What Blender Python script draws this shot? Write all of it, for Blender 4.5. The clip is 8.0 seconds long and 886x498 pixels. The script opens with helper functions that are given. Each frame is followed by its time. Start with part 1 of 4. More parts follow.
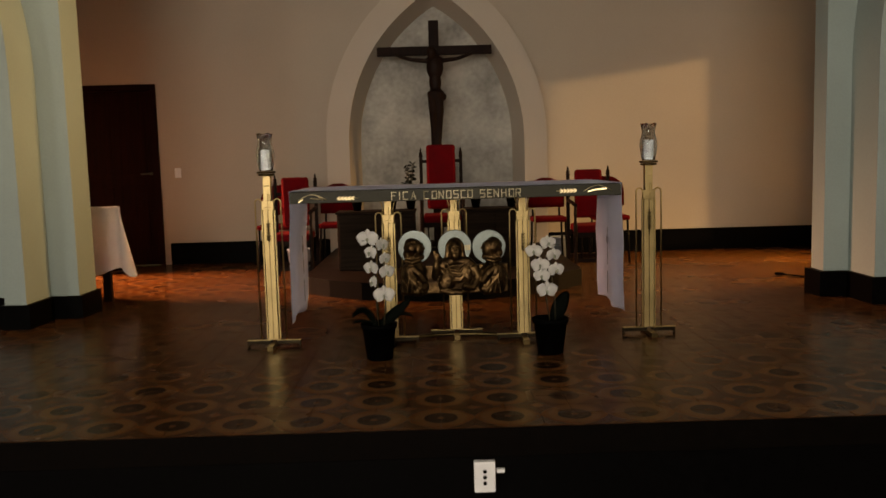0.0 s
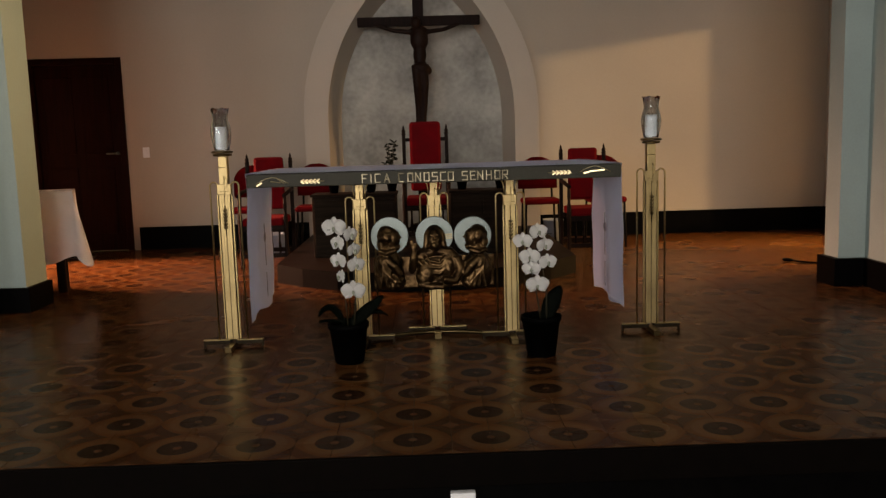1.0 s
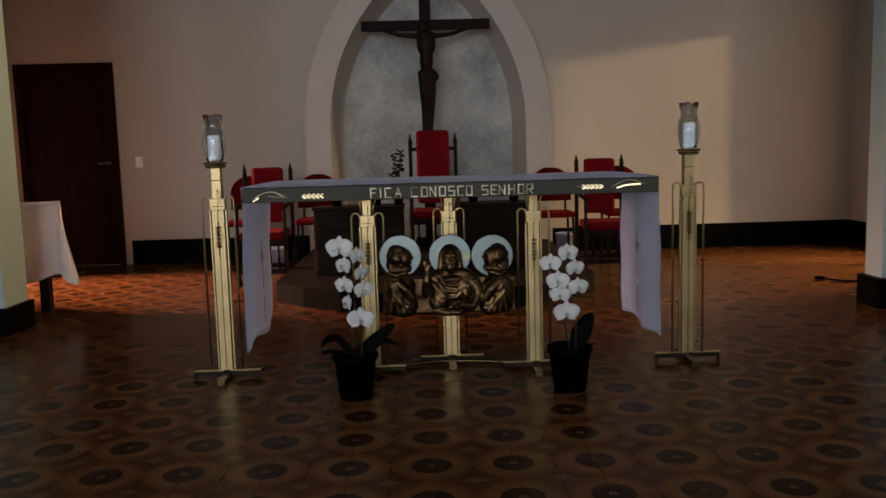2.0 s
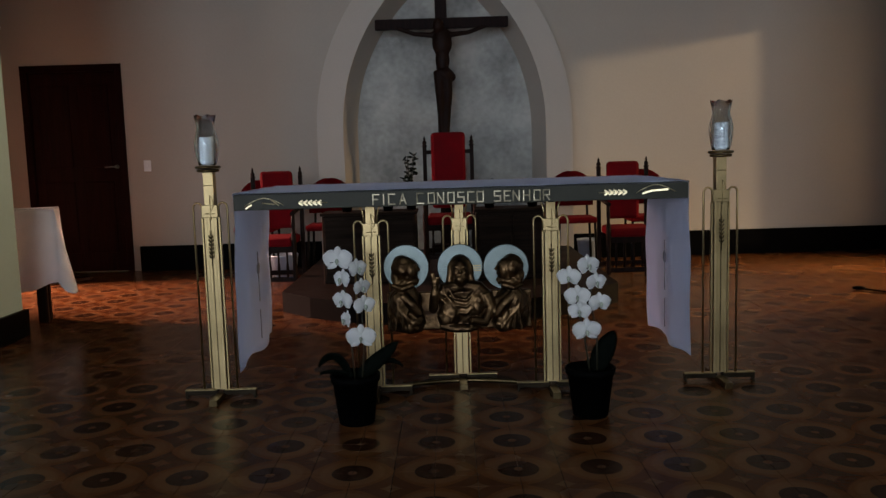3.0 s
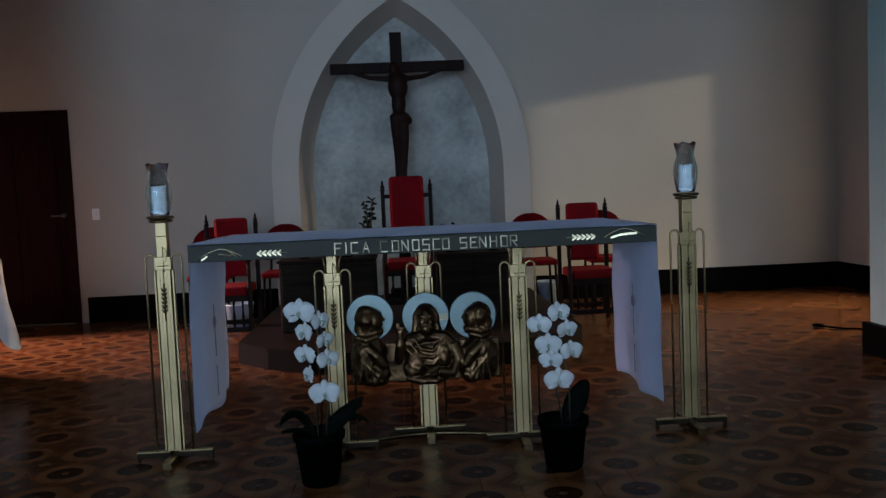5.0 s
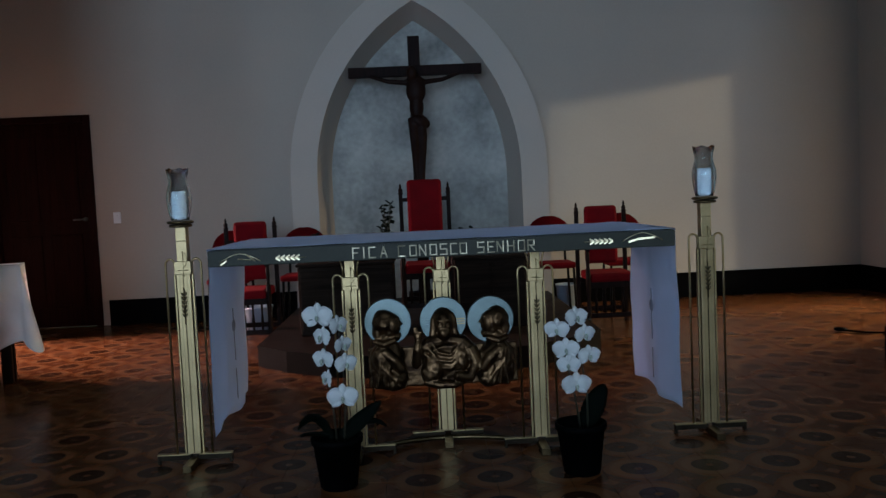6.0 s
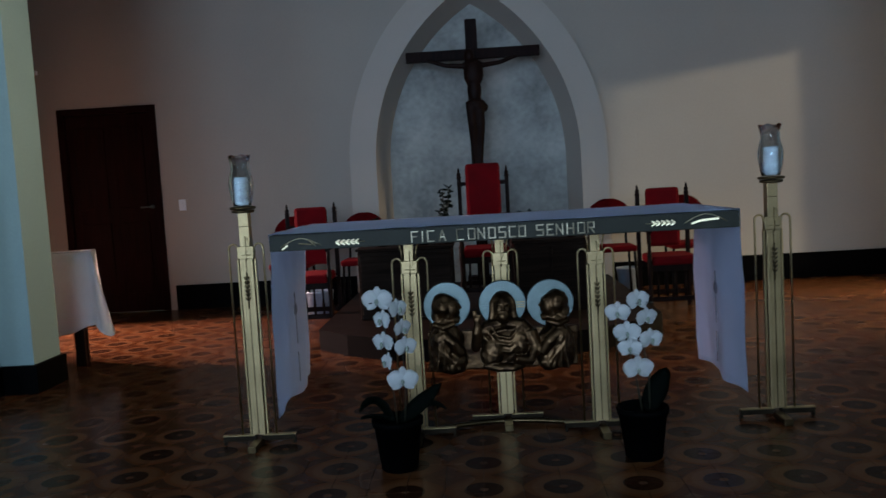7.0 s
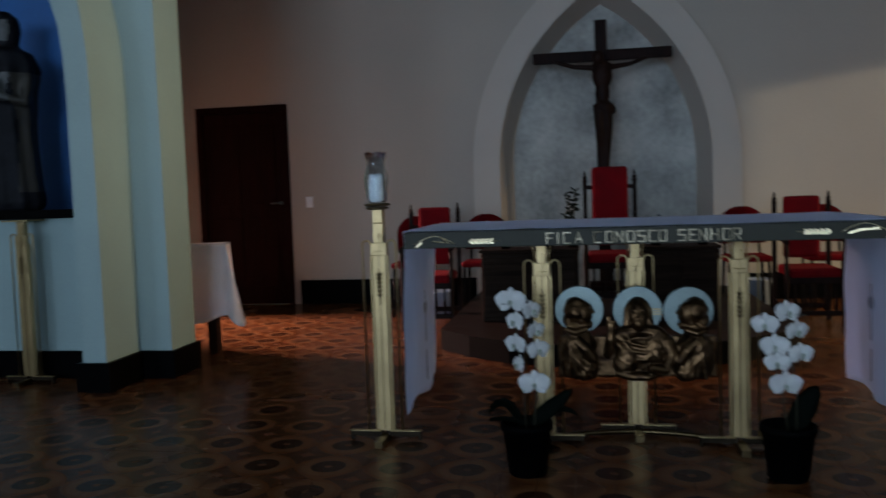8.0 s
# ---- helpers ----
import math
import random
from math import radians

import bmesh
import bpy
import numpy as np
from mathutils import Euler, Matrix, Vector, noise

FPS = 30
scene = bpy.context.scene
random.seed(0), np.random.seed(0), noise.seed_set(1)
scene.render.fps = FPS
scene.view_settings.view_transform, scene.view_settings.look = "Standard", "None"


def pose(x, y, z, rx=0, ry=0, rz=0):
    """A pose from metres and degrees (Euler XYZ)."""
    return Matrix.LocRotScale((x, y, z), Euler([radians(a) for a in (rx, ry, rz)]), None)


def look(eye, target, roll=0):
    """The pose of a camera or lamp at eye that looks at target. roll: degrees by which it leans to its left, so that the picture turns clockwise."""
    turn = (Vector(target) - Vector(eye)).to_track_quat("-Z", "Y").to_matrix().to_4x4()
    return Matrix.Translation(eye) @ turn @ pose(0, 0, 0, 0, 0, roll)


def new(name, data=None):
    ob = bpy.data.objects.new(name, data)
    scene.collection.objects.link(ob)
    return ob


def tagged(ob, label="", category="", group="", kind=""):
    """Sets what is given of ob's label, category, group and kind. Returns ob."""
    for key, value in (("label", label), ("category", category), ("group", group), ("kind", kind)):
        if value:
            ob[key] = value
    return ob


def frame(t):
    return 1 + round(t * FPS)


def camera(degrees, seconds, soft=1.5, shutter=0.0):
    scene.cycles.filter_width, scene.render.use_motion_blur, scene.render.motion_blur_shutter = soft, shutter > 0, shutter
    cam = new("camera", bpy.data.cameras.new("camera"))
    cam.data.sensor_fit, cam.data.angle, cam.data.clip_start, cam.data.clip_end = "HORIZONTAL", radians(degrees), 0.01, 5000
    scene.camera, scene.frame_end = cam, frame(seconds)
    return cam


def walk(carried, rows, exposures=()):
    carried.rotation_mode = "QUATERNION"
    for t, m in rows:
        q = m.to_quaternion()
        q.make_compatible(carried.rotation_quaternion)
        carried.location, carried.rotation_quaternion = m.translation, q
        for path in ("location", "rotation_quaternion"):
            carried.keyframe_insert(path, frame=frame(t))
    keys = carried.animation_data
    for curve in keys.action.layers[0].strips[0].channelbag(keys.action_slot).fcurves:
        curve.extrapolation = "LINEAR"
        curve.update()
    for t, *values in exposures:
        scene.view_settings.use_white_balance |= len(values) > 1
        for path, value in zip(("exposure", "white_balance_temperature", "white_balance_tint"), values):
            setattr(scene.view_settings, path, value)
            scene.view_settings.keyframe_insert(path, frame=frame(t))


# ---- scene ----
# camera and walk
cam = camera(56.0, 8.0, soft=1.4, shutter=0.5)
PATH = [
    (0, (-0.128, 0.217, 1.139), (-0.107, 2.207, 0.932), -1.6),
    (0.5, (-0.088, 0.506, 1.117), (-0.04, 2.498, 0.945), -1.8),
    (1, (-0.038, 0.774, 1.135), (-0.002, 2.757, 0.877), -1.7),
    (1.2, (-0.04, 0.857, 1.107), (0.013, 2.842, 0.867), -1.2),
    (1.5, (-0.073, 1.044, 1.129), (0.019, 3.033, 0.937), 0.1),
    (2, (-0.113, 1.227, 1.144), (-0.075, 3.213, 0.907), -1.6),
    (2.2, (-0.099, 1.278, 1.134), (-0.098, 3.267, 0.923), -1.8),
    (3.3, (-0.042, 1.62, 1.141), (-0.058, 3.603, 0.885), -1.7),
    (3.5, (-0.055, 1.636, 1.141), (-0.056, 3.615, 0.85), -1.6),
    (4, (-0.088, 1.657, 1.151), (-0.052, 3.643, 0.917), -1.5),
    (4.5, (-0.094, 1.66, 1.163), (-0.015, 3.652, 0.999), -2.4),
    (4.7, (-0.089, 1.669, 1.161), (0.012, 3.661, 1.016), -2.5),
    (5.8, (-0.089, 1.67, 1.166), (-0.026, 3.665, 1.04), -2.5),
    (6, (-0.085, 1.663, 1.172), (-0.032, 3.658, 1.045), -2.6),
    (6.5, (-0.085, 1.66, 1.168), (-0.09, 3.656, 1.034), -2.8),
    (7, (-0.084, 1.669, 1.165), (-0.174, 3.661, 1.009), -3.3),
    (7.5, (-0.092, 1.677, 1.157), (-0.285, 3.66, 0.989), -3.7),
    (8, (-0.183, 1.706, 1.152), (-0.538, 3.67, 1.017), -2.0),
]
EXPO = [(0.0, -0.25, 14200, 22), (0.5, -0.22, 12400, 21), (1.0, -0.2, 10500, 21), (1.5, -0.25, 8600, 20), (2.0, -0.32, 8000, 18), (3.5, -0.52, 6500, 10),
        (4.5, -0.56, 5500, 4), (6.0, -0.58, 5550, 3), (7.0, -0.61, 5500, 3), (8.0, -0.72, 5900, 6)]
walk(cam, [(t, look(eye, target, roll)) for t, eye, target, roll in PATH], EXPO)

# world, sun and daylight
SUN_DIR = Vector((-1.0, 0.50, -0.141)).normalized()
world = bpy.data.worlds.new("sky")
scene.world = world
world.use_nodes = True
wn = world.node_tree.nodes
sky = wn.new("ShaderNodeTexSky")
sky.sky_type, sky.sun_disc = "NISHITA", False
sky.sun_elevation = math.asin(-SUN_DIR.z)
sky.sun_rotation = math.atan2(-SUN_DIR.x, -SUN_DIR.y)
world.node_tree.links.new(sky.outputs[0], wn["Background"].inputs[0])
wn["Background"].inputs[1].default_value = 0.06
sun = new("sun", bpy.data.lights.new("sun", "SUN"))
sun.data.energy, sun.data.angle, sun.data.color = 2.0, radians(3.0), (1.0, 0.82, 0.54)
sun.matrix_world = look((12, 6, 6), Vector((12, 6, 6)) + SUN_DIR)


RIGHT_X = 4.53


def area_lamp(name, eye, target, w, h, watts, color):
    lamp = bpy.data.lights.new(name, "AREA")
    lamp.shape, lamp.size, lamp.size_y, lamp.energy, lamp.color = "RECTANGLE", w, h, watts, color
    ob = new(name, lamp)
    ob.matrix_world = look(eye, target)
    return ob


area_lamp("rear_window_daylight", (-1.8, -9.95, 2.6), (0, 8.0, 1.6), 5.4, 3.4, 1080, (0.64, 0.79, 1.0))
# unseen nave window, its lamp added to brighten the altar cloth's hanging ends
area_lamp("left_nave_fill", (-6.95, -4.6, 2.7), (0, 4.5, 0.8), 1.7, 2.8, 260, (0.60, 0.76, 1.0))
# added lamp outside the unseen doorway, for the warm pool on the right floor
right_lamp = area_lamp("right_floor_pool_light", (6.35, 8.42, 1.55), (3.2, 7.75, 0.0), 0.45, 1.3, 105, (1.0, 0.70, 0.36))
right_lamp.data.spread = radians(80)
# added fill in the unseen side window, for the floor near the back wall
window_lamp = area_lamp("side_window_fill", (RIGHT_X - 0.02, 9.1, 1.3), (3.1, 9.05, 0.0), 0.95, 1.6, 22, (1.0, 0.72, 0.38))
window_lamp.data.spread = radians(72)
# lamp in an added box, making the red pool on the left floor
left_lamp = area_lamp("left_floor_pool_light", (-6.9, 9.32, 2.15), (-3.6, 8.75, 0.0), 0.5, 0.8, 390, (1.0, 0.60, 0.50))
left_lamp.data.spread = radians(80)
# fill lamp before the solid nave wall, added to warm the left pillar flanks
flank_fill = area_lamp("pillar_flank_fill", (6.92, 4.6, 4.3), (-3.3, 6.7, 1.8), 0.9, 1.6, 12, (1.0, 0.80, 0.52))
flank_fill.data.spread = radians(20)


# materials
def mat(name, color, rough=0.6, metal=0.0, vary=0.12, scale=3.0, bump=0.0, bscale=60.0, tint=None, spec=0.5, coat=0.0, sheen=0.0):
    m = bpy.data.materials.new(name)
    m.use_nodes = True
    nt = m.node_tree
    N, L = nt.nodes, nt.links
    b = N["Principled BSDF"]
    b.inputs["Roughness"].default_value, b.inputs["Metallic"].default_value = rough, metal
    b.inputs["Specular IOR Level"].default_value = spec
    b.inputs["Coat Weight"].default_value = coat
    b.inputs["Sheen Weight"].default_value = sheen
    geo = N.new("ShaderNodeNewGeometry")
    big = N.new("ShaderNodeTexNoise")
    big.inputs["Scale"].default_value, big.inputs["Detail"].default_value = scale, 6
    fine = N.new("ShaderNodeTexNoise")
    fine.inputs["Scale"].default_value, fine.inputs["Detail"].default_value = bscale, 4
    for t in (big, fine):
        L.new(geo.outputs["Position"], t.inputs["Vector"])
    add = N.new("ShaderNodeMath")
    add.operation = "MULTIPLY_ADD"
    L.new(fine.outputs[0], add.inputs[0])
    add.inputs[1].default_value = 0.35
    L.new(big.outputs[0], add.inputs[2])
    ramp = N.new("ShaderNodeValToRGB")
    lo = tuple(c * (1 - vary) for c in (tint or color))
    hi = tuple(min(1, c * (1 + vary)) for c in color)
    ramp.color_ramp.elements[0].position, ramp.color_ramp.elements[1].position = 0.45, 0.9
    ramp.color_ramp.elements[0].color, ramp.color_ramp.elements[1].color = (*lo, 1), (*hi, 1)
    L.new(add.outputs[0], ramp.inputs[0])
    L.new(ramp.outputs[0], b.inputs["Base Color"])
    rr = N.new("ShaderNodeMapRange")
    rr.inputs["To Min"].default_value, rr.inputs["To Max"].default_value = max(0.02, rough * 0.8), min(1, rough * 1.2)
    L.new(big.outputs[0], rr.inputs["Value"])
    L.new(rr.outputs[0], b.inputs["Roughness"])
    if bump:
        bp = N.new("ShaderNodeBump")
        bp.inputs["Strength"].default_value, bp.inputs["Distance"].default_value = bump, 0.01
        L.new(fine.outputs[0], bp.inputs["Height"])
        L.new(bp.outputs[0], b.inputs["Normal"])
    return m


def wood(name, dark, light, rough=0.4, axis=2, spec=0.5):
    m = mat(name, light, rough, spec=spec)
    nt = m.node_tree
    N, L = nt.nodes, nt.links
    co = N.new("ShaderNodeNewGeometry")
    mp = N.new("ShaderNodeMapping")
    sc = [28.0, 28.0, 28.0]
    sc[axis] = 1.6
    mp.inputs["Scale"].default_value = sc
    n = N.new("ShaderNodeTexNoise")
    n.inputs["Scale"].default_value, n.inputs["Detail"].default_value, n.inputs["Distortion"].default_value = 1.0, 8, 1.2
    r = N.new("ShaderNodeValToRGB")
    r.color_ramp.elements[0].color, r.color_ramp.elements[1].color = (*dark, 1), (*light, 1)
    r.color_ramp.elements[0].position, r.color_ramp.elements[1].position = 0.3, 0.75
    L.new(co.outputs["Position"], mp.inputs[0])
    L.new(mp.outputs[0], n.inputs["Vector"])
    L.new(n.outputs[0], r.inputs[0])
    L.new(r.outputs[0], N["Principled BSDF"].inputs["Base Color"])
    return m


TILE, TX, TY = 0.15, -0.12, 3.855      # tile size; one medallion's centre


def tile_material():
    m = bpy.data.materials.new("patterned_tile")
    m.use_nodes = True
    nt = m.node_tree
    N, L = nt.nodes, nt.links
    b = N["Principled BSDF"]
    b.inputs["Specular IOR Level"].default_value = 0.065

    def math_node(op, a, c=None):
        n = N.new("ShaderNodeMath")
        n.operation = op
        for i, v in enumerate((a, c)):
            if v is None:
                continue
            if isinstance(v, (int, float)):
                n.inputs[i].default_value = v
            else:
                L.new(v, n.inputs[i])
        return n.outputs[0]

    def mixer(fac, a, c):
        n = N.new("ShaderNodeMix")
        n.data_type = "RGBA"
        L.new(fac, n.inputs["Factor"])
        for v, s in ((a, n.inputs[6]), (c, n.inputs[7])):
            if isinstance(v, tuple):
                s.default_value = (*v, 1)
            else:
                L.new(v, s)
        return n.outputs[2]

    def soft(v, lo, hi):
        n = N.new("ShaderNodeMapRange")
        n.interpolation_type = "SMOOTHSTEP"
        n.inputs["From Min"].default_value, n.inputs["From Max"].default_value = lo, hi
        n.inputs["To Min"].default_value, n.inputs["To Max"].default_value = 1, 0
        L.new(v, n.inputs["Value"])
        return n.outputs[0]

    geo = N.new("ShaderNodeNewGeometry")
    sep = N.new("ShaderNodeSeparateXYZ")
    L.new(geo.outputs["Position"], sep.inputs[0])
    u = math_node("ABSOLUTE", math_node("SUBTRACT", math_node("FLOORED_MODULO", math_node("SUBTRACT", sep.outputs[0], TX - TILE), 2 * TILE), TILE))
    v = math_node("ABSOLUTE", math_node("SUBTRACT", math_node("FLOORED_MODULO", math_node("SUBTRACT", sep.outputs[1], TY - TILE), 2 * TILE), TILE))
    r = math_node("SQRT", math_node("ADD", math_node("MULTIPLY", u, u), math_node("MULTIPLY", v, v)))
    u2, v2 = math_node("SUBTRACT", TILE, u), math_node("SUBTRACT", TILE, v)
    star = math_node("ADD", math_node("POWER", u2, 0.75), math_node("POWER", v2, 0.75))
    noise_a = N.new("ShaderNodeTexNoise")
    noise_a.inputs["Scale"].default_value, noise_a.inputs["Detail"].default_value = 55, 6
    L.new(geo.outputs["Position"], noise_a.inputs["Vector"])
    noise_b = N.new("ShaderNodeTexNoise")
    noise_b.inputs["Scale"].default_value, noise_b.inputs["Detail"].default_value = 1.4, 4
    L.new(geo.outputs["Position"], noise_b.inputs["Vector"])
    info = N.new("ShaderNodeObjectInfo")
    base = mixer(noise_a.outputs[0], (0.062, 0.0192, 0.0056), (0.108, 0.0385, 0.0115))
    starred = mixer(math_node("MULTIPLY", soft(star, 0.215, 0.235), 0.75), base, (0.040, 0.0125, 0.0048))
    core = mixer(soft(star, 0.085, 0.10), starred, (0.085, 0.038, 0.018))
    ring = mixer(math_node("MULTIPLY", soft(r, 0.110, 0.126), 0.6), core, (0.108, 0.050, 0.021))
    disc = mixer(soft(r, 0.073, 0.077), ring, (0.021, 0.0075, 0.0032))
    petal = mixer(math_node("MULTIPLY", soft(math_node("ABSOLUTE", math_node("SUBTRACT", r, 0.048)), 0.004, 0.009), 0.5), disc, (0.036, 0.013, 0.006))
    dot = mixer(soft(r, 0.014, 0.019), petal, (0.075, 0.036, 0.018))
    worn = N.new("ShaderNodeHueSaturation")
    val = math_node("ADD", math_node("MULTIPLY", noise_b.outputs[0], 0.5), math_node("MULTIPLY", info.outputs["Random"], 0.14))
    L.new(math_node("ADD", val, 0.68), worn.inputs["Value"])
    L.new(dot, worn.inputs["Color"])
    L.new(worn.outputs[0], b.inputs["Base Color"])
    rr = N.new("ShaderNodeMapRange")
    rr.inputs["To Min"].default_value, rr.inputs["To Max"].default_value = 0.18, 0.34
    L.new(noise_b.outputs[0], rr.inputs["Value"])
    L.new(rr.outputs[0], b.inputs["Roughness"])
    bp = N.new("ShaderNodeBump")
    bp.inputs["Strength"].default_value, bp.inputs["Distance"].default_value = 0.12, 0.004
    L.new(noise_a.outputs[0], bp.inputs["Height"])
    L.new(bp.outputs[0], b.inputs["Normal"])
    return m


def thin(m, share):
    """Lets light through a thin sheet of that material."""
    N, L = m.node_tree.nodes, m.node_tree.links
    b, out = N["Principled BSDF"], N["Material Output"]
    tr = N.new("ShaderNodeBsdfTranslucent")
    mx = N.new("ShaderNodeMixShader")
    mx.inputs[0].default_value = share
    L.new(b.inputs["Base Color"].links[0].from_socket, tr.inputs[0])
    L.new(b.outputs[0], mx.inputs[1])
    L.new(tr.outputs[0], mx.inputs[2])
    L.new(mx.outputs[0], out.inputs[0])
    return m


def glass(name):
    m = bpy.data.materials.new(name)
    m.use_nodes = True
    b = m.node_tree.nodes["Principled BSDF"]
    b.inputs["Base Color"].default_value = (0.96, 0.98, 0.98, 1)
    b.inputs["Roughness"].default_value, b.inputs["Transmission Weight"].default_value, b.inputs["IOR"].default_value = 0.03, 1.0, 1.18
    return m


M_WALL = mat("cream_wall_paint", (0.385, 0.333, 0.277), 0.75, vary=0.06, scale=0.8, bump=0.10, bscale=45)
M_ARCH = mat("cream_arch_paint", (0.46, 0.405, 0.345), 0.7, vary=0.05, scale=1.2, bump=0.10, bscale=50)
M_NICHE = mat("silver_grey_mottled_plaster", (0.315, 0.305, 0.275), 0.6, vary=0.45, scale=2.2, bump=0.12, bscale=18)
M_PILLAR = mat("pale_green_grey_paint", (0.25, 0.325, 0.315), 0.65, vary=0.08, scale=1.5, bump=0.12, bscale=60)
M_BLUE = mat("deep_blue_paint", (0.022, 0.10, 0.29), 0.6, vary=0.2, scale=2.5, bump=0.1)
M_SKIRT = mat("black_granite", (0.0012, 0.0010, 0.0010), 0.5, vary=0.5, scale=40, bscale=300, spec=0.03)
M_NOSE = mat("dark_brown_granite", (0.0022, 0.0013, 0.0009), 0.6, vary=0.4, scale=25, bscale=200, spec=0.03)
M_DAIS = mat("dark_brown_dais_stone", (0.009, 0.0052, 0.0038), 0.5, vary=0.35, scale=5, bscale=90, bump=0.05, spec=0.08)
M_LETTER = mat("aged_gilt", (0.36, 0.31, 0.21), 0.42, 1.0, vary=0.35, scale=26)
M_GROUT = mat("dark_grout", (0.055, 0.020, 0.009), 0.9, vary=0.3, scale=6)
M_TILE = tile_material()
M_DOOR = wood("dark_stained_door_wood", (0.005, 0.0009, 0.0007), (0.019, 0.0030, 0.0022), 0.55, spec=0.06)
M_DARKWOOD = wood("dark_turned_wood", (0.005, 0.003, 0.0025), (0.020, 0.009, 0.006), 0.55, spec=0.06)
M_CROSS = wood("dark_brown_cross_wood", (0.006, 0.003, 0.0025), (0.020, 0.008, 0.006), 0.55, spec=0.06)
M_CABINET = wood("brown_cabinet_wood", (0.007, 0.0043, 0.0028), (0.027, 0.0165, 0.0110), 0.6, axis=0, spec=0.03)
M_CORPUS = mat("dark_bronze_brown", (0.014, 0.006, 0.004), 0.5, vary=0.3, scale=9, bump=0.1, spec=0.08)
M_BRASS = mat("brushed_brass", (0.37, 0.275, 0.13), 0.36, 1.0, vary=0.12, scale=6, bump=0.02, bscale=150)
M_PALEBRASS = mat("pale_polished_brass", (0.39, 0.285, 0.140), 0.38, 0.95, vary=0.22, scale=7, bump=0.015, bscale=120)
M_GILT = mat("bright_gilt", (0.68, 0.56, 0.34), 0.36, 1.0, vary=0.15, scale=20)
M_FOOT = mat("near_black_brass", (0.020, 0.014, 0.008), 0.45, 0.6, vary=0.4, scale=14, spec=0.1)
M_DARKBRASS = mat("tarnished_brass", (0.10, 0.07, 0.033), 0.35, 1.0, vary=0.3, scale=9)
M_BRONZE = mat("old_gold_bronze", (0.105, 0.060, 0.027), 0.34, 0.95, vary=0.6, scale=16, bump=0.25, bscale=50, tint=(0.038, 0.018, 0.009))
M_SILVER = mat("silver_blue_metal", (0.150, 0.182, 0.172), 0.36, 0.8, vary=0.12, scale=10, bump=0.06, bscale=80)
M_SLATE = mat("grey_green_metal_edge", (0.042, 0.041, 0.031), 0.5, 0.0, spec=0.12, vary=0.12, scale=5, bump=0.05, bscale=90)
M_CLOTH = mat("white_linen", (0.80, 0.82, 0.97), 0.85, vary=0.04, scale=4, bump=0.25, bscale=240, sheen=0.3)
M_IVORY = mat("ivory_tablecloth", (0.86, 0.80, 0.77), 0.85, vary=0.05, scale=5, bump=0.25, bscale=240, sheen=0.3)
M_GREYTHREAD = mat("grey_embroidery", (0.22, 0.22, 0.28), 0.8, vary=0.2, scale=30)
M_RED = mat("red_velvet", (0.125, 0.0015, 0.004), 0.9, vary=0.2, scale=7, bump=0.15, bscale=160, spec=0.1)
M_BLACK = mat("black_plastic", (0.0010, 0.0010, 0.0010), 0.6, vary=0.3, scale=8, spec=0.02)
M_BLACKMETAL = mat("black_painted_metal", (0.006, 0.006, 0.006), 0.4, vary=0.3, scale=9, spec=0.06)
M_LEAF = mat("dark_green_leaf", (0.003, 0.005, 0.003), 0.5, vary=0.35, scale=14, spec=0.03)
M_STEM = mat("green_brown_stem", (0.022, 0.020, 0.010), 0.5, vary=0.3, scale=20)
M_PETAL = mat("white_orchid_petal", (0.90, 0.90, 0.88), 0.6, vary=0.05, scale=30, bump=0.1, bscale=200)
M_LIP = mat("greenish_orchid_lip", (0.30, 0.33, 0.26), 0.6, vary=0.25, scale=60)
for m, share in ((M_CLOTH, 0.5), (M_IVORY, 0.2), (M_PETAL, 0.15)):
    thin(m, share)
M_GLASS = glass("clear_glass")
M_WAX = mat("white_candle_wax", (0.50, 0.55, 0.57), 0.5, vary=0.03, scale=9)
M_WHITE = mat("white_plastic", (0.76, 0.78, 0.80), 0.4, vary=0.04, scale=12)
M_BIN = mat("bluish_white_plastic", (0.36, 0.42, 0.50), 0.4, vary=0.1, scale=12)
M_CEIL = mat("white_ceiling_paint", (0.72, 0.71, 0.68), 0.8, vary=0.06, scale=1.0)
M_NAVEWALL = mat("cream_nave_paint", (0.62, 0.62, 0.58), 0.8, vary=0.06, scale=0.9)
M_NAVEFLOOR = mat("brown_nave_floor", (0.14, 0.10, 0.075), 0.4, vary=0.2, scale=2)
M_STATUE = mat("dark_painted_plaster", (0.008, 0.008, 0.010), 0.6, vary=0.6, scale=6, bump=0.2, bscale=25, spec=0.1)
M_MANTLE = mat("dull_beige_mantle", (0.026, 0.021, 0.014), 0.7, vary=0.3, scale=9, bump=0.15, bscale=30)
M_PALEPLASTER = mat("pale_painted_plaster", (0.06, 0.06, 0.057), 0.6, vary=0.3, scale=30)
M_GROUND = mat("grey_paving", (0.25, 0.23, 0.20), 0.9, vary=0.2, scale=1.0)


# mesh helpers
def box(bm, x0, x1, y0, y1, z0, z1, bevel=0.0, mi=0):
    r = bmesh.ops.create_cube(bm, size=1, matrix=Matrix.Translation(((x0 + x1) / 2, (y0 + y1) / 2, (z0 + z1) / 2)) @ Matrix.Diagonal((x1 - x0, y1 - y0, z1 - z0, 1)))
    faces = {f for v in r["verts"] for f in v.link_faces}
    for f in faces:
        f.material_index = mi
    if bevel:
        bmesh.ops.bevel(bm, geom=list({e for f in faces for e in f.edges}), offset=bevel, segments=2, affect="EDGES", profile=0.5)
    return bm


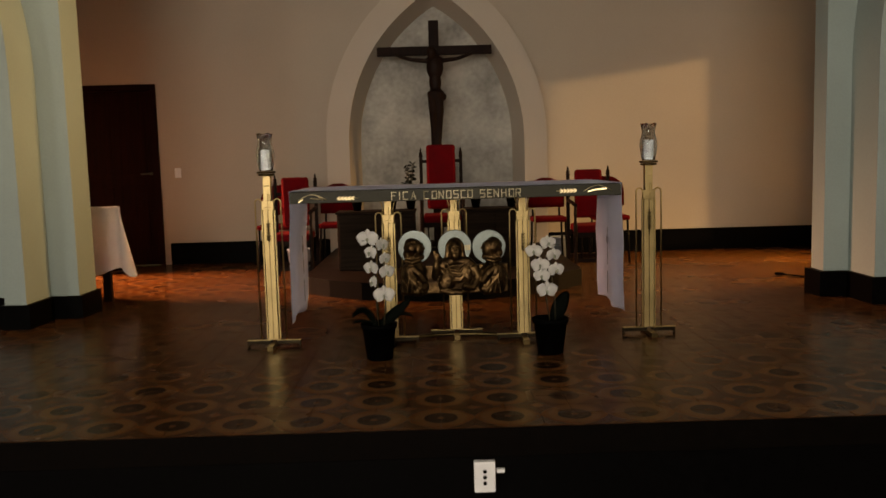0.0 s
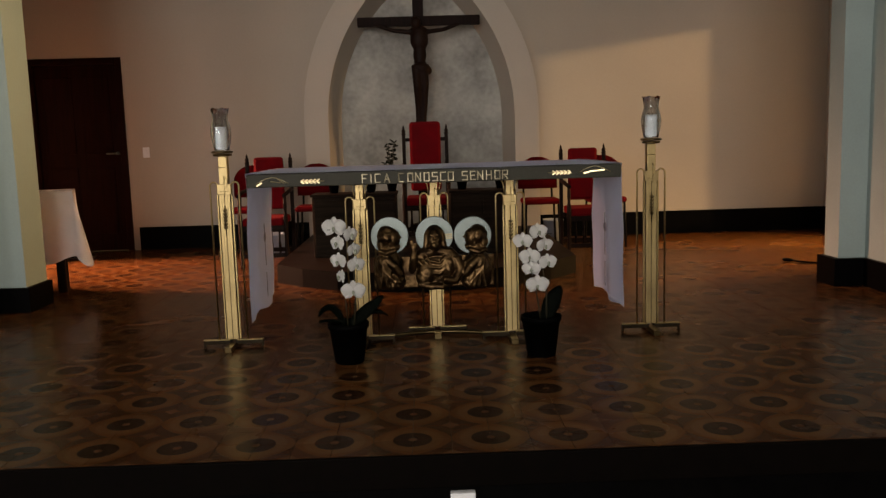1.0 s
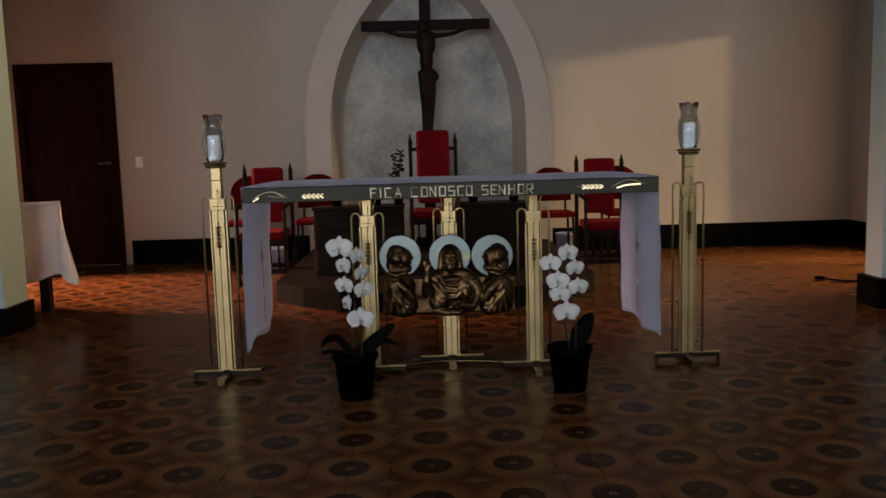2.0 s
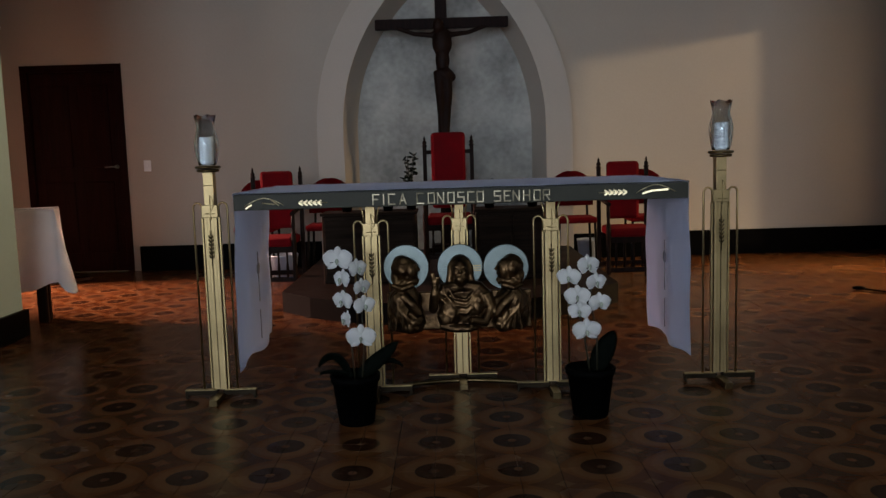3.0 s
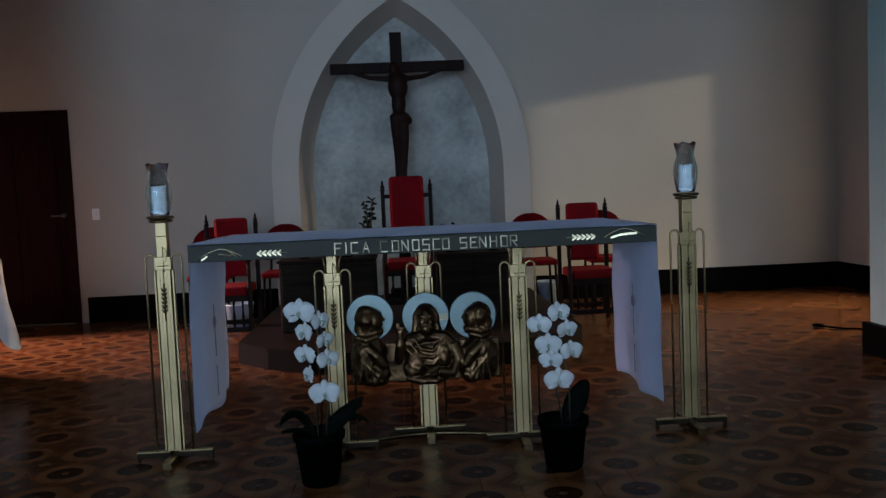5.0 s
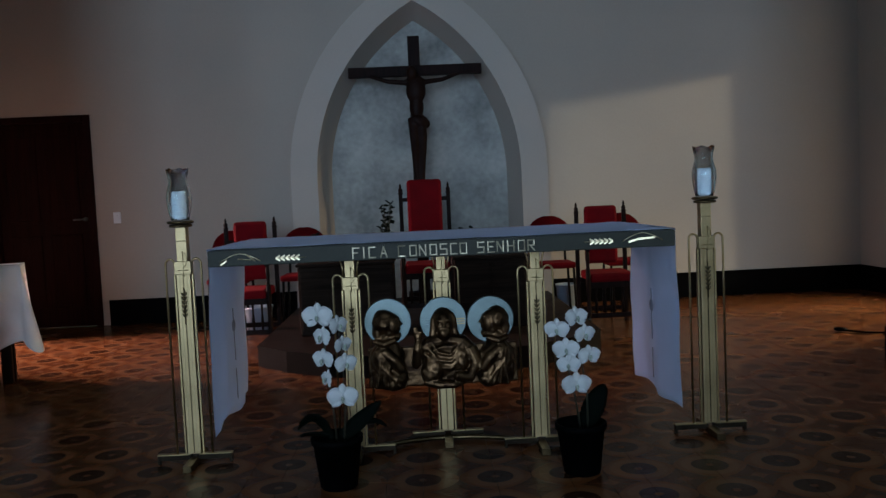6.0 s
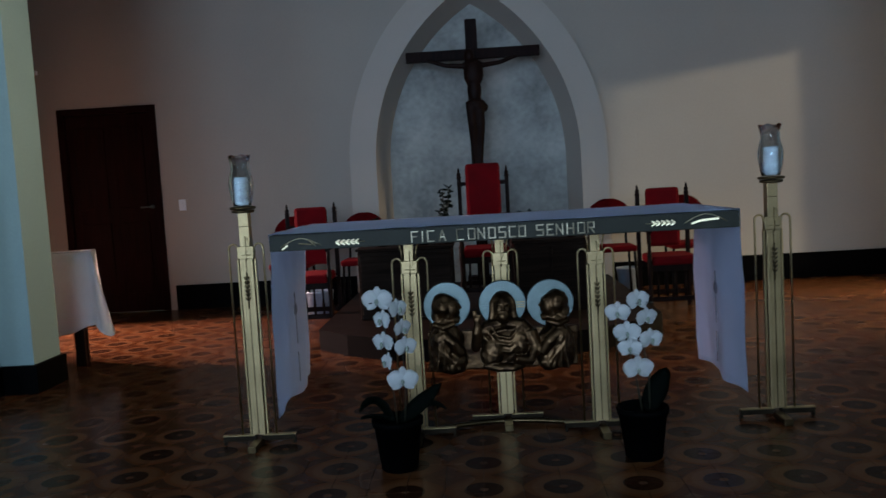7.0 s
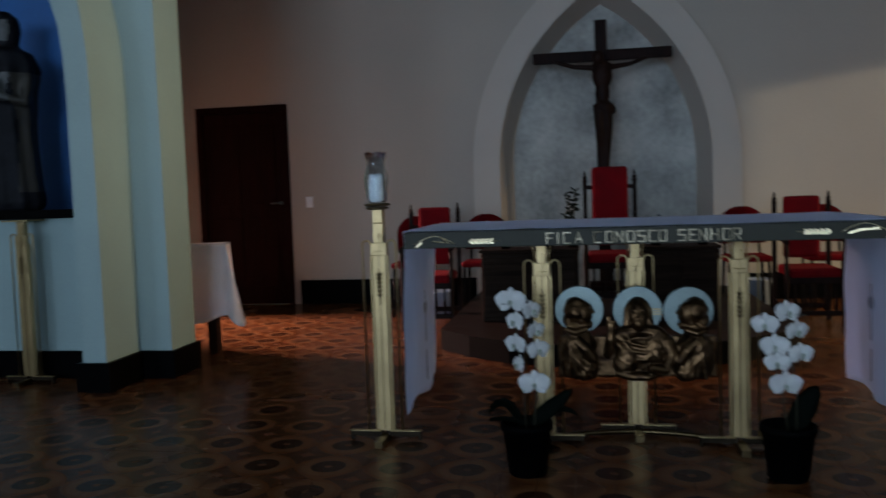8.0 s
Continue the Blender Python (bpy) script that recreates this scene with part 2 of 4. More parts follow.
def lathe(bm, profile, at=(0, 0, 0), seg=20, mi=0, smooth=True):
    rings = []
    for r, z in profile:
        rings.append([bm.verts.new((at[0] + r * math.cos(2 * math.pi * i / seg), at[1] + r * math.sin(2 * math.pi * i / seg), at[2] + z)) for i in range(seg)])
    for a, b in zip(rings, rings[1:]):
        for i in range(seg):
            f = bm.faces.new((a[i], a[(i + 1) % seg], b[(i + 1) % seg], b[i]))
            f.smooth, f.material_index = smooth, mi
    for ring, flip in ((rings[0], True), (rings[-1], False)):
        if ring:
            f = bm.faces.new(ring[::-1] if flip else ring)
            f.material_index = mi
    return bm


def tube(bm, pts, radius, seg=8, mi=0, taper=None):
    pts = [Vector(p) for p in pts]
    rings = []
    ref = Vector((0.31, 0.87, 0.2)).normalized()
    for i, p in enumerate(pts):
        d = (pts[min(i + 1, len(pts) - 1)] - pts[max(i - 1, 0)]).normalized()
        a = d.cross(ref).normalized()
        b = d.cross(a)
        r = radius if taper is None else radius + (taper - radius) * i / (len(pts) - 1)
        rings.append([bm.verts.new(p + r * (math.cos(2 * math.pi * k / seg) * a + math.sin(2 * math.pi * k / seg) * b)) for k in range(seg)])
    for r0, r1 in zip(rings, rings[1:]):
        for k in range(seg):
            f = bm.faces.new((r0[k], r0[(k + 1) % seg], r1[(k + 1) % seg], r1[k]))
            f.smooth, f.material_index = True, mi
    bm.faces.new(rings[0][::-1]).material_index = mi
    bm.faces.new(rings[-1]).material_index = mi
    bmesh.ops.recalc_face_normals(bm, faces=bm.faces[:])
    return bm


def blob(bm, at, size, sub=3, rough=0.0, freq=8.0, rot=(0, 0, 0), mi=0):
    m = pose(*at, *rot) @ Matrix.Diagonal((*size, 1))
    r = bmesh.ops.create_icosphere(bm, subdivisions=sub, radius=1.0, matrix=m)
    for v in r["verts"]:
        if rough:
            n = (v.co - Vector(at)).normalized()
            v.co += n * rough * (noise.noise(v.co * freq) + 0.5 * noise.noise(v.co * freq * 2.3))
    for f in {f for v in r["verts"] for f in v.link_faces}:
        f.smooth, f.material_index = True, mi
    return bm


def ribbon(bm, rows, thick=0.0, mi=0):
    """A sheet from rows of points."""
    vs = [[bm.verts.new(p) for p in row] for row in rows]
    fs = []
    for a, b in zip(vs, vs[1:]):
        for i in range(len(a) - 1):
            f = bm.faces.new((a[i], a[i + 1], b[i + 1], b[i]))
            f.smooth, f.material_index = True, mi
            fs.append(f)
    if thick:
        bmesh.ops.solidify(bm, geom=fs, thickness=thick)
    return bm


def make(name, bm, materials, m=None):
    me = bpy.data.meshes.new(name)
    bm.to_mesh(me)
    bm.free()
    for mm in materials if isinstance(materials, (list, tuple)) else [materials]:
        me.materials.append(mm)
    ob = new(name, me)
    if m is not None:
        ob.matrix_world = m
    return ob


def part(name, bm, material, parent, label=""):
    ob = make(name, bm, material)
    ob.parent = parent
    return tagged(ob, label)


def thing(name, at, label, category, group="", kind="", turn=0):
    e = new(name)
    e.empty_display_size = 0.1
    e.matrix_world = pose(*at, 0, 0, turn)
    return tagged(e, label, category, group, kind)


def structure(name, bm, material, label, category):
    return tagged(make(name, bm, material), label, category, kind="structure")


def pointed(cx, centre_off, radius, zs, z0, n=14):
    """Outline of a pointed arch, from the foot at low x over the apex to the foot at high x."""
    top = math.acos(centre_off / radius)
    arc = [(radius * math.cos(top * i / n) - centre_off, zs + radius * math.sin(top * i / n)) for i in range(n + 1)]
    half = [(radius - centre_off, z0)] + arc
    left = [(cx - x, z) for x, z in half]
    right = [(cx + x, z) for x, z in half[:-1]][::-1]
    return left + right


def arch_wall(bm, x0, x1, y0, y1, z1, outline):
    """Wall from x0 to x1 with an opening of that outline, from front y0 to back y1."""
    n = len(outline)
    outer = []
    for i, (x, z) in enumerate(outline):
        if i == 0 or i == n - 1:
            outer.append((x0 if i == 0 else x1, z))
        elif i == 1 or i == n - 2:
            outer.append((x0 if i == 1 else x1, z1))
        else:
            outer.append((x, z1))
    for y, flip in ((y0, False), (y1, True)):
        a = [bm.verts.new((x, y, z)) for x, z in outline]
        b = [bm.verts.new((x, y, z)) for x, z in outer]
        for i in range(n - 1):
            q = (a[i], a[i + 1], b[i + 1], b[i])
            bm.faces.new(q if not flip else q[::-1])
    band(bm, outline, outline, y0, y1, reveal_only=True)
    bmesh.ops.remove_doubles(bm, verts=bm.verts[:], dist=1e-5)
    bmesh.ops.recalc_face_normals(bm, faces=bm.faces[:])
    return bm


def band(bm, inner, outer, y0, y1, reveal_only=False):
    n = len(inner)

    def strip(p, q, smooth=False):
        for i in range(n - 1):
            f = bm.faces.new((p[i], p[i + 1], q[i + 1], q[i]))
            f.smooth = smooth

    fi = [bm.verts.new((x, y0, z)) for x, z in inner]
    bi = [bm.verts.new((x, y1, z)) for x, z in inner]
    strip(fi, bi)
    if not reveal_only:
        fo = [bm.verts.new((x, y0, z)) for x, z in outer]
        bo = [bm.verts.new((x, y1, z)) for x, z in outer]
        strip(fi, fo), strip(bi, bo), strip(fo, bo)
        for k in (0, -1):
            bm.faces.new((fi[k], bi[k], bo[k], fo[k]))
        bmesh.ops.recalc_face_normals(bm, faces=bm.faces[:])
    return bm


def fused(bm, voxel):
    """The overlapping pieces of bm as one closed skin."""
    tmp = make("fuse_tmp", bm, [])
    mod = tmp.modifiers.new("skin", "REMESH")
    mod.mode, mod.voxel_size = "VOXEL", voxel
    me = bpy.data.meshes.new_from_object(tmp.evaluated_get(bpy.context.evaluated_depsgraph_get()))
    bpy.data.objects.remove(tmp)
    out = bmesh.new()
    out.from_mesh(me)
    bpy.data.meshes.remove(me)
    for _ in range(2):
        bmesh.ops.smooth_vert(out, verts=out.verts[:], factor=0.4, use_axis_x=True, use_axis_y=True, use_axis_z=True)
    for f in out.faces:
        f.smooth = True
    return out


# ---------- structure ----------
WALL, LEFT, RIGHT, TOP = 10.27, -4.75, 4.53, 5.2
NICHE_X, OFF, SPRING = -0.06, 0.95, 1.40
PIL, PFRONT, PBACK, RIBF, RIBX = 2.92, 6.72, 7.05, 6.32, 3.14
PIL_R, PBACK_R = 2.945, 6.93

bm = bmesh.new()
box(bm, LEFT - 0.3, RIGHT + 0.3, 3.72, WALL + 0.6, -0.06, -0.008)
floor = structure("floor", bm, M_GROUT, "dark grout bed under the patterned sanctuary tiles", "floor")
bm = bmesh.new()
box(bm, -6.9, 6.9, 3.715, PFRONT - 0.01, -0.40, -0.06)
structure("platform", bm, M_SKIRT, "raised sanctuary platform with a black stone front", "platform")
bm = bmesh.new()
box(bm, -6.9, 6.9, 3.69, 3.715, -0.128, -0.002, 0.004)
structure("step_edge", bm, M_NOSE, "dark brown granite band along the platform's edge", "step edge")
bm = bmesh.new()
box(bm, -7.0, 7.0, -10.0, 3.715, -0.5, -0.40)
structure("nave_floor", bm, M_NAVEFLOOR, "brown polished nave floor below the platform", "floor")

# back wall with the pointed niche and the door opening
inner = pointed(NICHE_X, OFF, 1.99, SPRING, 0.0)
outer = pointed(NICHE_X, OFF, 2.26, SPRING, 0.0)
deep = pointed(NICHE_X, OFF, 1.88, SPRING, 0.0)
bm = bmesh.new()
arch_wall(bm, -1.3, 1.2, WALL, WALL + 0.5, TOP, inner)
for x0, x1, z0, z1 in ((LEFT, -4.42, 0, TOP), (-4.42, -3.375, 2.155, TOP), (-3.375, -1.3, 0, TOP), (1.2, RIGHT, 0, TOP)):
    box(bm, x0, x1, WALL, WALL + 0.5, z0, z1)
structure("wall_back", bm, M_WALL, "cream painted back wall of the sanctuary", "wall")
bm = bmesh.new()
band(bm, inner, outer, WALL - 0.09, WALL + 0.002)
structure("arch_trim", bm, M_ARCH, "raised cream band framing the pointed niche", "arch")
bm = bmesh.new()
fi = [bm.verts.new((x, WALL - 0.088, z)) for x, z in inner]
bi = [bm.verts.new((x, WALL + 0.30, z)) for x, z in deep]
for i in range(len(fi) - 1):
    bm.faces.new((fi[i], fi[i + 1], bi[i + 1], bi[i])).smooth = True
structure("niche_reveal", bm, M_ARCH, "splayed cream reveal of the pointed niche", "niche")
bm = bmesh.new()
f = bm.faces.new([bm.verts.new((x, WALL + 0.30, z)) for x, z in deep])
r = bmesh.ops.extrude_face_region(bm, geom=[f])
bmesh.ops.translate(bm, verts=[g for g in r["geom"] if isinstance(g, bmesh.types.BMVert)], vec=(0, 0.06, 0))
bmesh.ops.recalc_face_normals(bm, faces=bm.faces[:])
structure("niche_back", bm, M_NICHE, "mottled silver grey plaster back of the pointed niche", "niche")

for name, x0, x1 in (("baseboard_left", -3.30, -1.37), ("baseboard_right", 1.25, RIGHT)):
    bm = bmesh.new()
    box(bm, x0, x1, WALL - 0.025, WALL - 0.001, 0.0, 0.26, 0.004)
    structure(name, bm, M_SKIRT, "black stone baseboard along the back wall", "baseboard")
bm = bmesh.new()
box(bm, RIGHT - 0.025, RIGHT - 0.001, 8.75, WALL - 0.026, 0.0, 0.26, 0.004)
structure("baseboard_side", bm, M_SKIRT, "black stone baseboard along the side wall", "baseboard")

# side walls; unseen openings added: right window for the sun, the others for lamps
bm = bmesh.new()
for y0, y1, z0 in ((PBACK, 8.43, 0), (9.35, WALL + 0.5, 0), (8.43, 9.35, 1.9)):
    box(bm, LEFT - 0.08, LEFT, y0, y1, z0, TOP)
structure("wall_left", bm, M_WALL, "cream painted side wall with a low opening added for light", "wall")
WIN_Y0, WIN_Y1, WIN_Z0, WIN_Z1 = 8.62, 9.60, 0.30, 2.48
DOOR_Y0, DOOR_Y1, DOOR_Z = 7.80, 8.52, 2.15
bm = bmesh.new()
for y0, y1, z0, z1 in ((PBACK, DOOR_Y0, 0, TOP), (DOOR_Y0, DOOR_Y1, DOOR_Z, TOP), (DOOR_Y1, WIN_Y0, 0, TOP), (WIN_Y1, WALL + 0.5, 0, TOP), (WIN_Y0, WIN_Y1, WIN_Z1, TOP), (WIN_Y0, WIN_Y1, 0, WIN_Z0)):
    box(bm, RIGHT, RIGHT + 0.06, y0, y1, z0, z1)
structure("wall_right", bm, M_WALL, "cream painted side wall with added doorway and window openings, unseen", "wall")
# unseen wall and roof added to keep sun and sky out of the doorway
bm = bmesh.new()
box(bm, RIGHT + 0.061, 6.15, 7.60, 7.75, -0.06, 3.4)
structure("porch_wall", bm, M_WALL, "unseen cream wall added to keep the sun out of the doorway", "wall")
bm = bmesh.new()
box(bm, RIGHT + 0.061, 6.8, 7.60, 9.2, 3.41, 3.5)
structure("porch_roof", bm, M_WALL, "unseen flat slab added to keep the sky out of the doorway", "roof")
# added closed box behind the left opening, keeping the sky out
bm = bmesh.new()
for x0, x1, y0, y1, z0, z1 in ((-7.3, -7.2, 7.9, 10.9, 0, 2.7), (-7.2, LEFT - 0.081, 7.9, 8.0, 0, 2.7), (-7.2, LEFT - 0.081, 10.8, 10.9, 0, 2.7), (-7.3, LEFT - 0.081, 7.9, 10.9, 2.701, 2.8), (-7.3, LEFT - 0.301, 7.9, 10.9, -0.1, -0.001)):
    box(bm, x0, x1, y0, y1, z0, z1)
structure("sacristy_shell", bm, M_WALL, "plain closed box added unseen behind the left opening", "wall")
bm = bmesh.new()
box(bm, LEFT - 0.3, RIGHT + 0.3, PBACK, WALL + 0.5, TOP, TOP + 0.2)
structure("ceiling_sanctuary", bm, M_CEIL, "white painted sanctuary ceiling", "ceiling")
bm = bmesh.new()
box(bm, 4.6, 400, -200, 300, -0.5, -0.06)
structure("ground", bm, M_GROUND, "grey paved ground outside the doorway", "ground")

# chancel wall with its tall arch, pilaster ribs over the side altars
chancel = pointed(0.0, 1.9, 1.9 + PIL, 3.4, 0.0)
NTOP = 7.6
bm = bmesh.new()
arch_wall(bm, -3.03, 3.03, PFRONT, PBACK, NTOP, chancel)
# the right jamb is a little thinner and stands a little further out
for v in bm.verts:
    if v.co.x > 2.5:
        if v.co.y > PBACK - 0.01:
            v.co.y = PBACK_R
        if abs(v.co.x - PIL) < 0.002:
            v.co.x = PIL_R
SIDE_X = -4.42
box(bm, 3.03, 7.0, PFRONT, PBACK, 0, NTOP)
niche_out = pointed(SIDE_X, 0.55, 0.55 + 0.86, 2.0, 1.07)
arch_wall(bm, -5.6, -3.03, PFRONT, PFRONT + 0.06, NTOP, niche_out)
box(bm, -5.6, -3.03, PFRONT, PFRONT + 0.06, 0, 1.07)
box(bm, -7.0, -5.6, PFRONT, PBACK, 0, NTOP)
structure("wall_chancel", bm, M_PILLAR, "pale green grey chancel wall with stepped pillars", "wall")
bm = bmesh.new()
band(bm, niche_out, niche_out, PFRONT + 0.06, PFRONT + 0.55, reveal_only=True)
f = bm.faces.new([bm.verts.new((x, PFRONT + 0.55, z)) for x, z in niche_out])
box(bm, SIDE_X - 0.86, SIDE_X + 0.86, PFRONT + 0.06, PFRONT + 0.55, 1.03, 1.07)
structure("side_niche", bm, M_BLUE, "deep blue painted statue niche in the chancel wall", "niche")
bm = bmesh.new()
box(bm, -5.29, -3.55, PFRONT - 0.05, PFRONT + 0.30, 1.072, 1.13, 0.006)
structure("niche_shelf", bm, M_SKIRT, "black stone shelf of the statue niche", "shelf")
for side, name in ((-1, "rib_left"), (1, "rib_right")):
    cx = side * 4.55
    o = pointed(cx, 1.6, 1.6 + 1.41, 1.85, 0.0)
    i = pointed(cx, 1.6, 1.6 + 1.25, 1.85, 0.0)
    bm = bmesh.new()
    band(bm, i, o, RIBF, PFRONT - 0.001)
    structure(name, bm, M_PILLAR, "pale green grey pilaster and arch rib framing a side altar", "pillar")
H = 0.18
for side, name in ((-1, "baseboard_pillar_left"), (1, "baseboard_pillar_right")):
    s = side
    bm = bmesh.new()
    p, back, proud, h = (PIL, PBACK, 0.03, H) if s < 0 else (PIL_R, PBACK_R, 0.045, H + 0.022)
    for xa, xb, ya, yb in ((p - proud, p, PFRONT - proud, back + 0.02), (p, RIBX, PFRONT - proud, PFRONT - 0.001), (RIBX - 0.03, RIBX, RIBF - 0.03, PFRONT - proud),
                           (RIBX, 3.30, RIBF - 0.03, RIBF - 0.001), (3.30, 3.33, RIBF - 0.03, PFRONT - 0.03), (3.33, 5.75, PFRONT - 0.03, PFRONT - 0.001), (3.035, 4.5, PBACK + 0.001, PBACK + 0.03)):
        xs = sorted((s * xa, s * xb))
        box(bm, xs[0], xs[1], ya, yb, 0.0, h)
    structure(name, bm, M_SKIRT, "black stone baseboard round the stepped pillar", "baseboard")

# nave shell behind the camera, with window openings
for side, name in ((-1, "nave_wall_left"), (1, "nave_wall_right")):
    bm = bmesh.new()
    xa, xb = sorted((side * 7.0, side * 7.3))
    if side > 0:
        box(bm, xa, xb, -10, PFRONT, -0.5, NTOP)
    else:
        for y0, y1, z0, z1 in ((-10, -5.5, -0.5, NTOP), (-3.7, PFRONT, -0.5, NTOP), (-5.5, -3.7, -0.5, 1.2), (-5.5, -3.7, 4.2, NTOP)):
            box(bm, xa, xb, y0, y1, z0, z1)
    structure(name, bm, M_NAVEWALL, "cream nave side wall", "wall")
bm = bmesh.new()
for x0, x1, z0, z1 in ((-7, -4.6, -0.5, NTOP), (1.0, 7, -0.5, NTOP), (-4.6, 1.0, 4.4, NTOP), (-4.6, 1.0, -0.5, 0.8)):
    box(bm, x0, x1, -10.3, -10.0, z0, z1)
structure("nave_wall_rear", bm, M_NAVEWALL, "cream rear nave wall with a large window", "wall")
bm = bmesh.new()
box(bm, -7.3, 7.3, -10.3, PBACK, NTOP, NTOP + 0.2)
structure("ceiling_nave", bm, M_CEIL, "white painted nave ceiling", "ceiling")

# dais behind the altar
DAIS = 0.15
bm = bmesh.new()
ring = [(-1.30, WALL - 0.1), (-1.30, 7.68), (-1.05, 7.40), (-0.75, 7.18), (-0.40, 7.05), (-0.05, 7.02), (0.30, 7.05), (0.65, 7.18), (0.95, 7.40), (1.20, 7.68), (1.20, WALL - 0.1)]
f = bm.faces.new([bm.verts.new((x, y, 0.0)) for x, y in ring])
r = bmesh.ops.extrude_face_region(bm, geom=[f])
tops = [g for g in r["geom"] if isinstance(g, bmesh.types.BMVert)]
bmesh.ops.translate(bm, verts=tops, vec=(0, 0, DAIS))
bmesh.ops.recalc_face_normals(bm, faces=bm.faces[:])
for f in bm.faces:
    f.material_index = 1 if f.normal.z > 0.9 else 0
structure("dais", bm, [M_NOSE, M_DAIS], "low dark stone dais with a black rim behind the altar", "dais")

# ---------- fittings of the walls ----------
door = thing("door_1", (-3.895, WALL, 0), "closed dark brown wooden door in the back wall", "door", kind="structure")
bm = bmesh.new()
for x0, x1, z0, z1 in ((-0.525, -0.455, 0, 2.155), (0.45, 0.52, 0, 2.155), (-0.455, 0.45, 2.085, 2.155)):
    box(bm, x0, x1, -0.015, 0.09, z0, z1, 0.004)
part("door_frame", bm, M_DOOR, door)
bm = bmesh.new()
box(bm, -0.452, 0.447, 0.02, 0.06, 0.005, 2.082, 0.003)
for x0, x1 in ((-0.36, -0.05), (0.05, 0.36)):
    for z0, z1 in ((0.2, 0.95), (1.1, 1.95)):
        box(bm, x0, x1, 0.012, 0.03, z0, z1, 0.006)
leafd = part("door_leaf", bm, M_DOOR, door)
bm = bmesh.new()
lathe(bm, [(0.022, 0), (0.022, 0.012), (0.012, 0.014), (0.010, 0.05)], seg=14)
bm.transform(Matrix.Rotation(radians(90), 4, "X"))
tube(bm, [(0, -0.05, 0), (-0.03, -0.055, 0), (-0.11, -0.05, -0.002)], 0.009)
bm.transform(Matrix.Translation((0.405, 0.02, 1.10)))
part("door_handle", bm, M_SILVER, leafd, "small silver lever handle")
sw = thing("light_switch", (-3.165, WALL, 1.10), "white plastic light switch on the cream wall", "light switch")
bm = bmesh.new()
box(bm, -0.038, 0.038, -0.010, 0, -0.058, 0.058, 0.004)
part("plate", bm, M_WHITE, sw)
bm = bmesh.new()
box(bm, -0.012, 0.012, -0.016, -0.009, -0.024, 0.024, 0.003)
part("rocker", bm, M_WHITE, sw)

sens = thing("wall_sensor", (-4.61, WALL, 2.55), "small white plastic sensor high on the back wall", "sensor")
bm = bmesh.new()
box(bm, -0.035, 0.035, -0.03, 0, -0.022, 0.022, 0.008)
part("case", bm, M_WHITE, sens)
bm = bmesh.new()
blob(bm, (0, -0.03, -0.004), (0.014, 0.008, 0.012), 2)
part("lens", bm, M_SILVER, sens)

sock = thing("socket_box", (0.062, 3.715, -0.215), "white surface socket box with three dark holes on the platform front", "socket box")
bm = bmesh.new()
box(bm, -0.046, 0.046, -0.035, 0, -0.068, 0.068, 0.005)
part("housing", bm, M_WHITE, sock)
for dz in (-0.026, 0.0, 0.026):
    bm = bmesh.new()
    lathe(bm, [(0.0085, 0), (0.0085, 0.004)], seg=12)
    bm.transform(Matrix.Translation((0, -0.0345, dz)) @ Matrix.Rotation(radians(90), 4, "X"))
    part("socket_hole", bm, M_BLACK, sock)
bm = bmesh.new()
box(bm, 0.052, 0.088, -0.02, 0, 0.012, 0.030, 0.003)
part("cable_clip", bm, M_WHITE, sock)

cab = thing("floor_cable", (3.07, 7.88, 0), "thin dark cable with a plug lying on the tiles", "cable")
bm = bmesh.new()
tube(bm, [(0.05, -0.01, 0.012), (0.16, -0.12, 0.008), (0.4, -0.2, 0.008), (0.8, -0.21, 0.008)], 0.007)
part("cord", bm, M_BLACK, cab)
bm = bmesh.new()
blob(bm, (0.02, 0.01, 0.018), (0.05, 0.025, 0.016), 2, rot=(0, 0, -35))
part("plug", bm, M_BLACK, cab)

# ---------- crucifix ----------
CX, CY = -0.066, 10.16
cross = thing("standing_cross", (CX, CY, DAIS), "tall dark brown wooden cross standing before the niche", "cross")
bm = bmesh.new()
box(bm, -0.059, 0.059, -0.04, 0.05, 0, 2.784 - DAIS, 0.006)
part("upright", bm, M_CROSS, cross)
bm = bmesh.new()
box(bm, -0.665, 0.674, -0.044, 0.03, 2.389 - DAIS, 2.490 - DAIS, 0.006)
part("crossbar", bm, M_CROSS, cross)
bm = bmesh.new()
box(bm, -0.16, 0.16, -0.10, 0.07, 0.0, 0.06, 0.006)
part("base_block", bm, M_CROSS, cross)
bm = bmesh.new()
Y0 = CY - 0.085
for pts, ra, rb in (
    ([(CX, Y0, 2.375), (CX + 0.10, Y0, 2.315), (CX + 0.27, Y0 + 0.015, 2.335), (CX + 0.45, Y0 + 0.02, 2.395)], 0.033, 0.018),
    ([(CX, Y0, 2.375), (CX - 0.10, Y0, 2.315), (CX - 0.27, Y0 + 0.015, 2.335), (CX - 0.45, Y0 + 0.02, 2.395)], 0.033, 0.018),
    ([(CX + 0.045, Y0 - 0.01, 1.96), (CX + 0.052, Y0 - 0.05, 1.73), (CX + 0.040, Y0 - 0.02, 1.54), (CX + 0.025, Y0, 1.30)], 0.054, 0.028),
    ([(CX - 0.040, Y0 - 0.01, 1.96), (CX - 0.030, Y0 - 0.06, 1.72), (CX - 0.025, Y0 - 0.02, 1.54), (CX - 0.015, Y0, 1.30)], 0.054, 0.028),
):
    tube(bm, pts, ra, 10, taper=rb)
blob(bm, (CX + 0.005, Y0 - 0.01, 2.235), (0.100, 0.068, 0.14))
blob(bm, (CX + 0.005, Y0 - 0.01, 2.07), (0.072, 0.058, 0.13))
